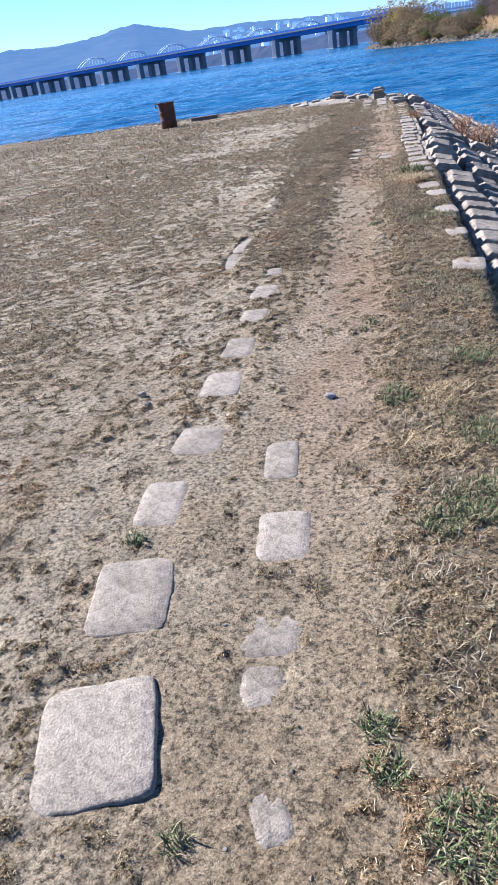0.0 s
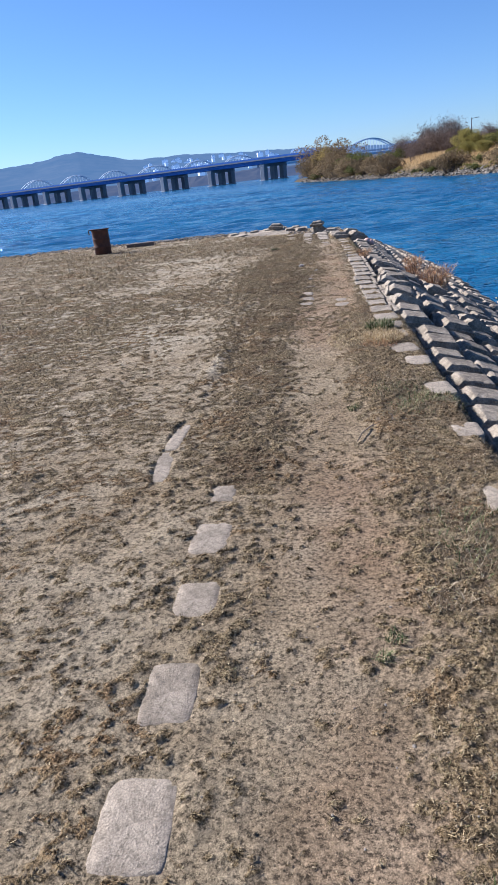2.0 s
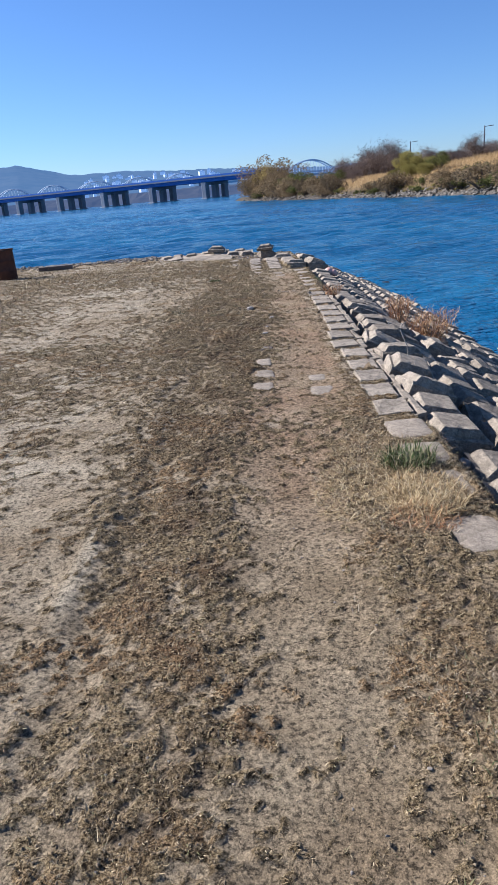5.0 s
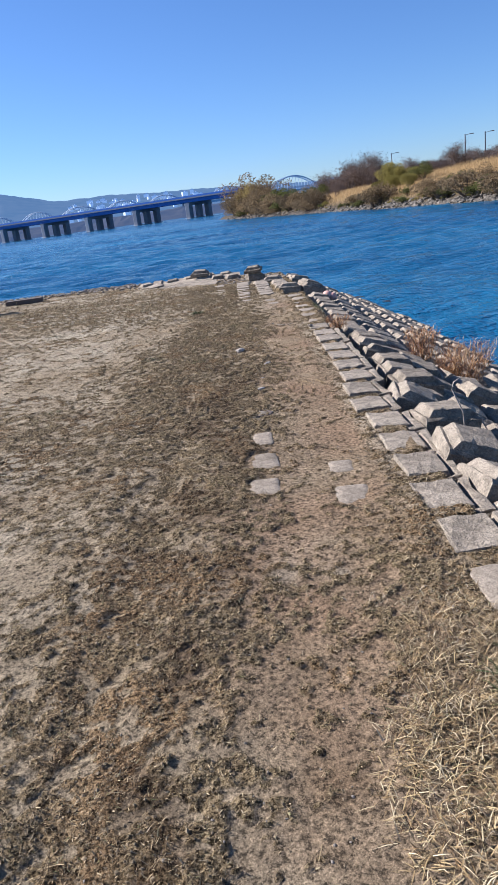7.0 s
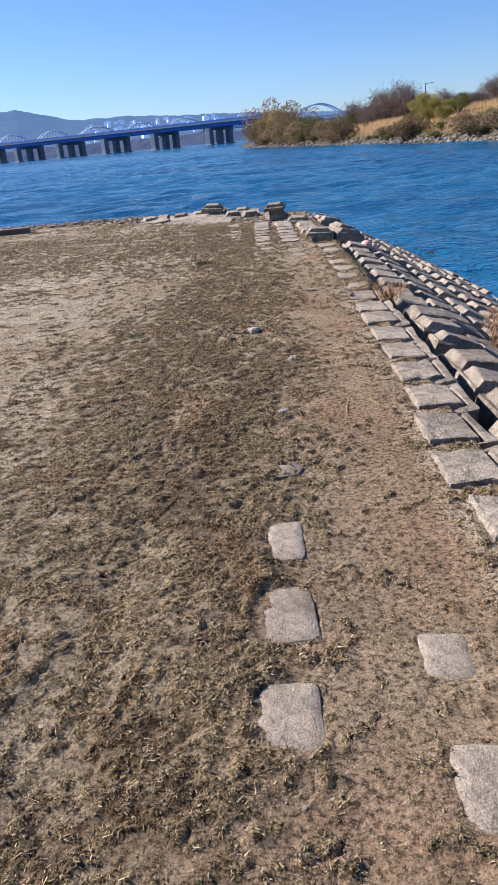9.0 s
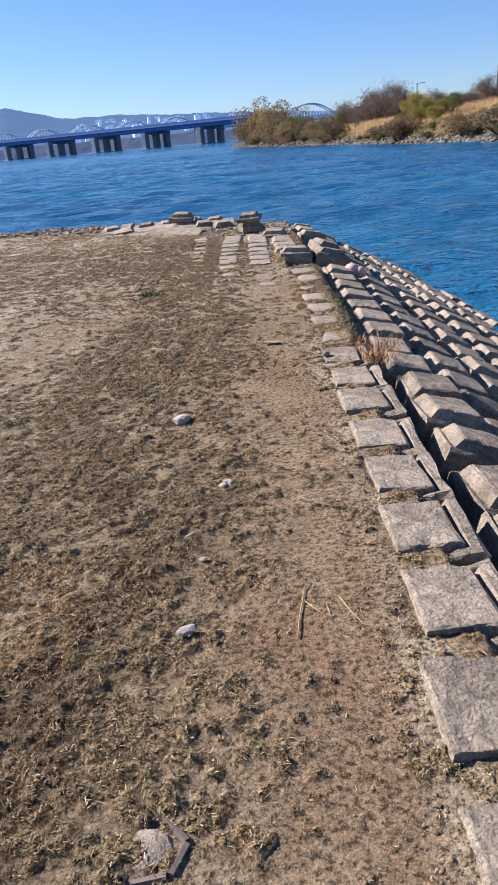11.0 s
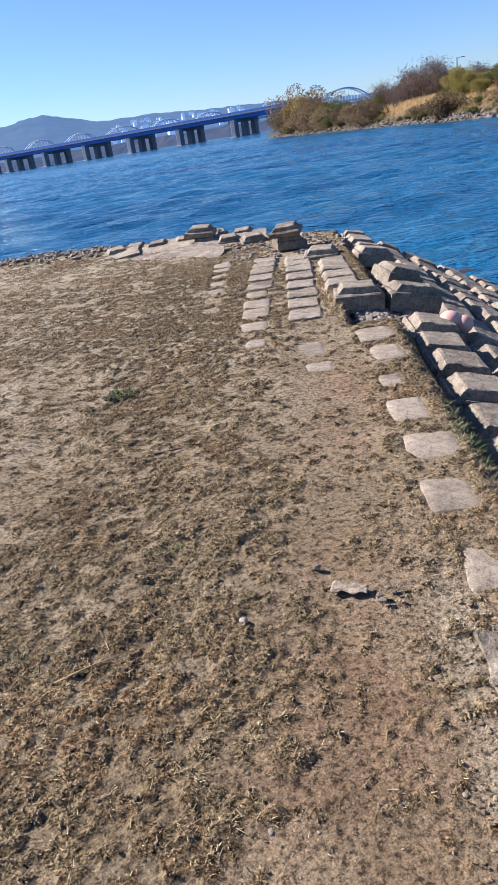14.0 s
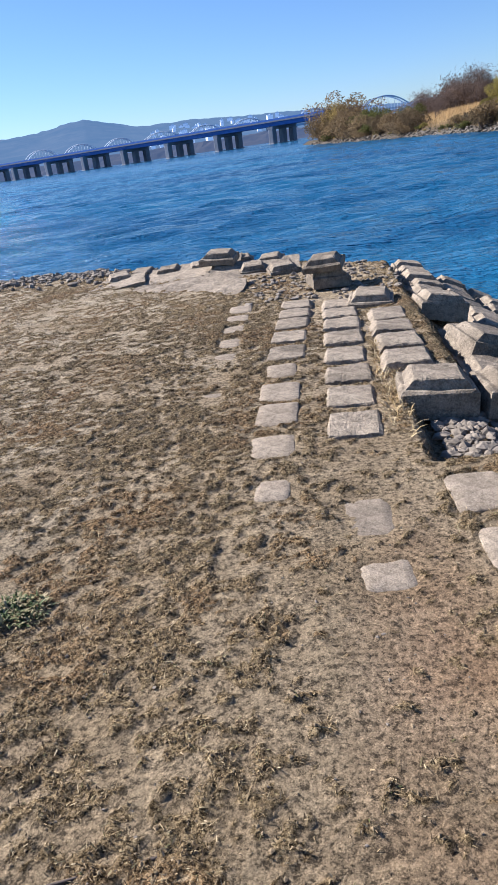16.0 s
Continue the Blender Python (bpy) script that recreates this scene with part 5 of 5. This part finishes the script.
for thing, bearing, v, reach in ((gold[0], 0.75, 4, 0.85), (gold[0], 1.35, 5, 1.0), (brown[0], 2.0, 6, 0.86), (brown[0], 1.55, 6, 0.85), (gold[0], 1.9, 5, 0.95), (trees[1], 1.95, 7, 0.95), (trees[0], 2.5, 6, 0.9), (brown[0], 0.5, 3, 0.8), (brown[0], 2.9, 6, 0.9), (BROWN_LOW, 0.9, 2.5, 0.5), (BROWN_LOW, 1.7, 3, 0.45), (BROWN_LOW, 2.4, 3, 0.5),
                                 (green[0], 3.6, 6, 1.0), (green[0], 4.3, 6, 1.05), (green[0], 5.1, 7, 1.0), (green[0], 5.9, 9, 1.05), (BROWN_LOW, 3.3, 3, 0.55), (BROWN_LOW, 4.6, 3, 0.6), (BROWN_LOW, 5.3, 3, 0.65), (GREEN_LOW, 3.9, 3, 0.6), (brown[0], 6.1, 4, 0.72), (BROWN_LOW, 6.7, 3, 0.6), (green[0], 6.5, 22, 1.0), (green[0], 7.2, 24, 0.8),
                                 (olive[1], 7.4, 3, 0.30), (olive[1], 8.6, 3, 0.30), (GREEN_LOW, 9.5, 3, 0.30), (olive[1], 10.2, 3, 0.34), (trees[0], 8.3, 12, 0.85),
                                 (trees[1], 7.7, 32, 1.0), (trees[2], 8.6, 34, 1.0), (trees[1], 9.2, 32, 1.0), (trees[0], 9.8, 32, 1.0), (trees[2], 10.3, 33, 1.05), (trees[1], 10.9, 33, 1.0), (trees[0], 11.5, 33, 1.0), (grey[0], 8.4, 44, 0.8), (grey[0], 9.3, 44, 0.75), (grey[0], 10.1, 44, 0.8), (grey[0], 10.9, 44, 0.8), (grey[0], 11.7, 44, 0.85),
                                 (olive[0], 12.3, 12, 1.0), (olive[0], 13.2, 13, 1.06), (olive[0], 14.2, 14, 1.0), (olive[0], 12.8, 9, 0.72), (olive[0], 13.8, 9, 0.74), (olive[0], 11.8, 7, 0.55), (olive[1], 11.4, 9, 0.75), (olive[1], 11.0, 5, 0.5), (olive[1], 11.9, 5, 0.5), (green[0], 15.0, 15, 0.95), (brown[0], 13.0, 5, 0.5), (GREEN_LOW, 13.7, 4, 0.45), (brown[0], 14.4, 5, 0.5), (BROWN_LOW, 12.5, 3, 0.35), (brown[0], 15.3, 5, 0.48), (BROWN_LOW, 15.9, 4, 0.4),
                                 (trees[1], 14.0, 36, 1.05), (trees[0], 15.0, 36, 1.1), (trees[2], 15.7, 36, 1.0), (grey[0], 15.2, 44, 0.95), (grey[0], 16.0, 44, 0.95), (grey[0], 16.7, 44, 0.95), (grey[0], 17.4, 44, 1.0), (grey[0], 18.2, 44, 1.0), (grey[0], 19.0, 44, 1.0), (trees[1], 17.3, 35, 1.1), (trees[0], 18.6, 35, 1.1), (grey[0], 13.0, 44, 0.95), (grey[0], 14.2, 44, 1.0),
                                 (green[0], 16.9, 6, 0.55), (green[0], 17.7, 6, 0.58), (green[0], 18.5, 6, 0.55), (BROWN_LOW, 16.4, 4, 0.4), (brown[0], 19.6, 5, 0.5), (olive[1], 20.6, 6, 0.5), (grey[0], 20.0, 44, 1.0), (grey[0], 21.2, 44, 1.0), (green[0], 22.0, 6, 0.5), (brown[0], 23.5, 6, 0.5), (trees[0], 22.0, 30, 1.0), (olive[0], 24.5, 12, 0.8), (grey[0], 23.0, 44, 1.0), (grey[0], 24.5, 44, 1.0)):
    if thing in (brown[0], brown[1]) and 10.5 < bearing < 16:
        thing = olive[1]
    if v <= 6 and bearing > 7.2:
        reach *= 0.68
    if thing in (*trees, *grey):
        reach *= 0.78
    plant(thing, bearing, v, reach, rng.uniform(0, 6.28), first=thing.name not in used)
    used.add(thing.name)

for k in range(26):
    bearing = 7.2 + 0.7 * k + rng.uniform(-0.15, 0.15)
    plant(grey[1], bearing, rng.choice((38, 42, 46)), rng.uniform(0.6, 0.85), rng.uniform(0, 6.28), first=k == 0)

# low growth along the foot of the bank
for k in range(78):
    bearing = 0.35 + 0.31 * k + rng.uniform(-0.1, 0.1)
    thing = rng.choice((brown[1], olive[1], green[1], olive[1], brown[0]) if bearing < 11 else (olive[1], olive[1], green[1], brown[1]))
    q = by_bearing(bearing, rng.uniform(2.0, 3.0))
    tall = (rng.uniform(0.7, 1.2) if 6.3 < bearing < 11.2 else rng.uniform(1.1, 2.0)) / TALL[thing.name]
    copy_thing(thing, Matrix.Translation(q) @ Matrix.Rotation(rng.uniform(0, 6.28), 4, "Z") @ Matrix.Diagonal((tall * 1.35, tall * 1.35, tall, 1)))

# reeds on the slope
rv, rf = [], []
rnd = random.Random(5)
for _ in range(30000):
    u, v = rnd.uniform(0.8, 10), rnd.uniform(2.5, 30)
    p = bank_place(u, v)
    p.z -= 0.05
    h = rnd.uniform(0.3, 0.95)
    side = Vector((rnd.uniform(-1, 1), rnd.uniform(-1, 1), 0)).normalized() * 0.03
    tip = p + Vector((rnd.gauss(0, 0.18), rnd.gauss(0, 0.18), h))
    k = len(rv)
    rv += [p - side, p + side, tip]
    rf.append((k, k + 1, k + 2))
tagged(mesh_object("reeds", rv, rf, REED), "tall dry tan grass on the far bank", "grass", kind="stuff")

# stones along the foot of the far bank
def shore_stones():
    me = [part("riprap", stone_bm((1, 0.8, 0.55), 40 + k, 1, 0.5), RIPRAP) for k in range(5)]
    meshes = [o.data for o in me]
    for o in me:
        bpy.data.objects.remove(o)
    rnd = random.Random(9)
    verts, faces = [], []
    owner = tagged(new("riprap"), "pale broken stones heaped along the far shore", "riprap", kind="structure")
    for k in range(1500):
        u, v = rnd.uniform(0.5, 9.2), min(max(rnd.gauss(1.6, 0.45), 0.7), 2.8)
        p = bank_place(u, v)
        s = rnd.uniform(0.15, 0.44)
        m = Matrix.Translation(p - Vector((0, 0, 0.06))) @ Euler((rnd.uniform(-0.5, 0.5), rnd.uniform(-0.5, 0.5), rnd.uniform(0, 6))).to_matrix().to_4x4() @ Matrix.Diagonal((s, s, s, 1))
        data = rnd.choice(meshes)
        if k < 260:
            ob = new("boulder", data)
            ob.parent, ob.matrix_basis = owner, m
        else:
            at = len(verts)
            verts.extend(m @ q.co for q in data.vertices)
            faces.extend(tuple(at + i for i in f.vertices) for f in data.polygons)
    tagged(mesh_object("small_stones", verts, faces, RIPRAP, owner), "pale broken stones at the water", kind="stuff")


shore_stones()


def street_lamp(bearing, v, rise):
    """A lamp whose top stands rise degrees over the horizon."""
    q = by_bearing(bearing, v)
    top = 1.55 + math.hypot(q.x, q.y - 8) * math.tan(radians(rise))
    owner = new("street_lamp")
    h = top - q.z
    bm = bmesh.new()
    bm_tube(bm, [(0, 0, -0.2), (0, 0, h * 0.5), (0, 0, h)], [0.2, 0.16, 0.12], 8)
    part("pole", bm, LAMP_STEEL, owner)
    bm = bmesh.new()
    bm_tube(bm, [(0, 0, h - 0.25), (0.6, 0, h - 0.15), (1.0, 0, h - 0.1)], [0.06, 0.05, 0.04], 6)
    part("arm", bm, LAMP_STEEL, owner)
    bm = bmesh.new()
    bm_box(bm, (1.0, 0.36, 0.14), (1.45, 0, h - 0.08), None, 0.04)
    part("lamp_head", bm, LAMP_STEEL, owner)
    owner.matrix_basis = Matrix.Translation(q)
    return tagged(owner, "grey street lamp on top of the far bank", "street lamp", "street lamps")


street_lamp(12.65, 44, 2.42)
street_lamp(17.98, 44, 2.98)
street_lamp(19.4, 48, 2.95)

# ---------------------------------------------------------------- grass, weeds and dry stems
def turf_keep(x, y):
    return np.clip(turf_share(x, y) * 1.1 - 0.1, 0.012, 1) * (1 - swept(x, y))


def fleck_mesh(name, spots, length, lift, width, material):
    """Short flat bits of straw and leaf in one mesh."""
    n = len(spots)
    turn, up = np.random.uniform(0, 2 * math.pi, n), np.clip(np.random.normal(lift, 0.3, n), -0.1, 1.2)
    size, w = length * np.random.lognormal(0, 0.45, n), width * np.random.lognormal(0, 0.3, n)
    ahead = np.stack([np.cos(turn) * np.cos(up), np.sin(turn) * np.cos(up), np.sin(up)], -1) * size[:, None]
    tilt = np.random.uniform(-0.7, 0.7, n)
    side = np.stack([-np.sin(turn) * np.cos(tilt), np.cos(turn) * np.cos(tilt), np.sin(tilt)], -1) * w[:, None]
    p = np.asarray(spots, float) + [0, 0, 0.004]
    verts = np.stack([p - side, p + side, p + ahead + side * 0.5, p + ahead - side * 0.5], 1).reshape(-1, 3)
    faces = (np.arange(n)[:, None] * 4 + [0, 1, 2, 3]).tolist()
    return mesh_object(name, verts, faces, material)


litter = fleck_mesh("turf", scatter(620000, -1.7, 0.8, -0.8, 23.6, turf_keep), 0.010, 0.4, 0.0011, LITTER)
side_turf = fleck_mesh("side_turf", scatter(130000, -4.6, -1.9, 1.0, 26.5, turf_keep), 0.024, 0.4, 0.0026, LITTER)
tagged(side_turf, "short dry olive-tan turf", "grass", kind="stuff")
tagged(litter, "short dry trodden turf with bits of straw", "grass", kind="stuff")
far_turf = fleck_mesh("far_turf", scatter(60000, -14, -4.6, 8, 27.5, turf_keep), 0.05, 0.4, 0.006, LITTER)
tagged(far_turf, "short dry olive-tan turf", "grass", kind="stuff")


heart = scatter(36000, -2.2, 0.75, -0.8, 24, turf_keep)
spots = np.repeat(heart, 9, axis=0) + np.random.normal(0, 1, (len(heart) * 9, 3)) * [0.016, 0.016, 0.0]
spots[:, 2] = ground_z(spots[:, 0], spots[:, 1]) - 0.002
dead = blade_mesh("dead_turf", spots, 0.020, 0.5, 0.0013, DEAD)
tagged(dead, "dark withered clumps in the trodden turf", "grass", kind="stuff")


def verge_keep(x, y):
    return np.clip((x - 0.02 + 0.25 * value_noise(x, y, 1.3, 31)) / 0.35, 0, 1) * np.clip(0.3 + 0.9 * value_noise(x, y, 3.0, 32), 0, 1)


verge = blade_mesh("verge_straw", scatter(95000, -0.1, 1.1, -1.5, 9.4, lambda x, y: verge_keep(x, y) * (1 - swept(x, y))), 0.042, 0.3, 0.0015, DRY)
tagged(verge, "pale matted straw beside the path", "grass", kind="stuff")
verge_green = blade_mesh("verge_grass", scatter(34000, 0.05, 1.1, -1.5, 6.5, lambda x, y: verge_keep(x, y) * np.clip(value_noise(x, y, 1.5, 33) + 0.25, 0, 1) * (1 - swept(x, y))), 0.07, 0.7, 0.0019, GREEN)
tagged(verge_green, "green grass coming up through the straw", "grass", kind="stuff")


verge_dead = blade_mesh("verge_litter", scatter(120000, -0.05, 1.05, -1.5, 9.0, lambda x, y: verge_keep(x, y) * (1 - swept(x, y))), 0.032, 0.4, 0.0015, DEAD)
tagged(verge_dead, "dark withered grass matted under the straw", "grass", kind="stuff")


def mound_spots(cx, cy, rx, ry, count, high=0.0):
    a, r = np.random.uniform(0, 6.28, count), np.sqrt(np.random.uniform(0, 1, count))
    x, y = cx + rx * r * np.cos(a), cy + ry * r * np.sin(a)
    return np.stack([x, y, ground_z(x, y) + high * (1 - r ** 2) * np.random.uniform(0, 1, count) - 0.004], -1)


def tuft(name, x, y, rx, ry, count, length, lift, width, material, label, category="grass tuft", high=0.0, group=""):
    ob = blade_mesh(name, mound_spots(x, y, rx, ry, count, high), length, lift, width, material)
    return tagged(ob, label, category, group)


tuft("straw_mound", 0.33, 8.62, 0.34, 0.62, 1700, 0.06, 0.4, 0.0013, STRAW, "matted heap of long pale straw beside the blocks", "straw", 0.04)
tuft("straw_mound", 0.36, 8.45, 0.40, 0.75, 3200, 0.05, 0.4, 0.0014, DRY, "loose brown and tan straw beside the blocks", "straw", 0.03)
tuft("straw_mound", 0.33, 8.50, 0.40, 0.70, 4200, 0.04, 0.35, 0.0015, DEAD, "short brown straw matted under the pale heap", "straw", 0.02)
tuft("straw_mound", 0.46, 8.20, 0.22, 0.3, 2600, 0.09, 0.5, 0.0017, STRAW, "matted heap of long dry grass over the edge", "straw", 0.05)
tuft("straw_mound", 0.12, 8.30, 0.28, 0.4, 1300, 0.08, 0.25, 0.0016, STRAW, "flattened patch of long straw on the path's edge", "straw", 0.02)
tuft("straw_mound", 0.40, 7.92, 0.20, 0.16, 420, 0.07, 0.45, 0.0014, ORANGE, "dry orange-brown grass beside the pavers", "straw", 0.03)
tuft("green_clump", 0.47, 8.62, 0.15, 0.14, 700, 0.15, 0.9, 0.003, GREEN, "dark green tuft beside the straw")
for x, y, r, n in ((0.26, 1.4, 0.14, 420), (0.30, 1.08, 0.12, 360), (0.36, 1.9, 0.14, 420), (0.12, 1.62, 0.10, 220), (0.30, 2.35, 0.14, 380), (0.44, 2.85, 0.14, 380), (0.06, 0.30, 0.08, 160), (0.26, 0.12, 0.10, 240), (0.42, 0.42, 0.12, 320), (0.2, 0.55, 0.09, 200), (0.22, 3.3, 0.12, 260), (0.08, 1.95, 0.09, 260), (0.5, 3.6, 0.15, 320)):
    tuft("straw_tuft", x, y, r, r, n, 0.06, 0.4, 0.0015, STRAW if n > 400 else DRY, "tuft of pale golden straw beside the path", "straw", 0.015, "straw tufts")
for x, y, r, n in ((0.44, 0.95, 0.16, 900), (0.26, 0.8, 0.08, 200), (0.5, 1.5, 0.12, 350), (0.24, -0.4, 0.11, 420), (0.02, -0.11, 0.05, 120), (0.05, -0.24, 0.05, 110), (-0.47, -0.46, 0.035, 60), (-0.95, 0.75, 0.05, 110), (0.12, 1.92, 0.1, 260), (0.55, 2.4, 0.14, 300), (-0.02, 3.05, 0.04, 70), (-0.08, 2.95, 0.035, 60), (0.0, 5.9, 0.05, 80)):
    tuft("green_clump", x, y, r, r, n, 0.055, 0.8, 0.002, GREEN, "small tuft of green grass in the dry soil", group="green tufts")
for x, y, r, n in ((-1.52, 15.1, 0.14, 260), (-1.154, 18.82, 0.11, 420), (-0.95, 14.6, 0.09, 120), (-0.55, 16.9, 0.08, 90), (-1.0, 16.3, 0.07, 80), (-2.3, 13.2, 0.1, 130), (-0.62, 15.4, 0.08, 90)):
    tuft("weed", x, y, r, r * 0.8, n, 0.05 if n > 400 else 0.028, 0.5, 0.005 if n > 400 else 0.0028, GREEN, "low flat green weed in the dry turf", "weed", group="green weeds")
for x, y, r in ((-1.1, 1.3, 0.07), (-0.97, 0.08, 0.06), (-1.15, -0.35, 0.1), (0.08, 0.55, 0.07), (0.15, 0.35, 0.08), (-0.35, 0.55, 0.05), (-0.2, 0.5, 0.05), (-0.1, 1.25, 0.07), (0.12, 1.3, 0.1)):
    tuft("dead_clump", x, y, r, r * 0.7, 170, 0.035, 0.5, 0.002, DEAD, "dark dead tuft on the bare soil", "dead tuft", group="dead tufts")


def dry_bush(x, y, z, wide, tall, count, label, seed):
    """A withered bush: many thin stems that fork, with small seed heads."""
    rnd = random.Random(seed)
    owner = new("dry_bush")
    bm = bmesh.new()
    for _ in range(14):
        a, f = rnd.uniform(0, 6.28), rnd.uniform(0.2, 0.9)
        tip = Vector((math.cos(a) * wide * 0.45 * f, math.sin(a) * wide * 0.45 * f, tall * rnd.uniform(0.6, 0.95)))
        bm_tube(bm, [(0, 0, -0.05), tip * 0.5 + Vector((0, 0, tall * 0.08)), tip], [0.005, 0.004, 0.002], 4)
    part("stem", bm, BARK, owner)
    n = count
    a, r, h = np.random.uniform(0, 6.28, n), np.sqrt(np.random.uniform(0, 1, n)) * wide * 0.5, np.random.uniform(0.02, 0.8, n) * tall
    r = r * (0.45 + 0.7 * h / tall)
    ob = blade_mesh("foliage", np.stack([r * np.cos(a), r * np.sin(a), h], -1), 0.11 * tall / 0.35, 0.75, 0.0022, ORANGE, owner)
    owner.matrix_basis = pose(x, y, z)
    return tagged(owner, label, "bush", "withered bushes")


dry_bush(0.86, 15.95, -0.06, 0.42, 0.19, 700, "withered orange-brown bush growing at the blocks", 1)
dry_bush(2.12, 14.75, -0.66, 0.85, 0.5, 1800, "large withered rust-brown bush among the blocks", 2)
dry_bush(1.75, 15.2, -0.45, 0.5, 0.45, 900, "thin withered bush among the blocks", 3)
tuft("straw_mound", 0.87, 17.6, 0.14, 0.6, 1100, 0.06, 0.5, 0.0018, GREEN, "olive grass growing in the joint of the blocks", "grass tuft", 0.0)
tuft("straw_mound", 0.36, 21.0, 0.08, 1.0, 600, 0.09, 0.5, 0.0026, STRAW, "dry grass in the joint between rows of blocks", "straw", 0.0)
tuft("straw_mound", 0.8, 16.9, 0.12, 0.4, 800, 0.05, 0.5, 0.0018, DRY, "dry grass in the joint of the blocks", "straw", 0.0)
tuft("red_weed", 0.42, 12.9, 0.12, 0.2, 160, 0.03, 0.5, 0.0012, ORANGE, "reddish dead weed against a block", "weed", 0.0)
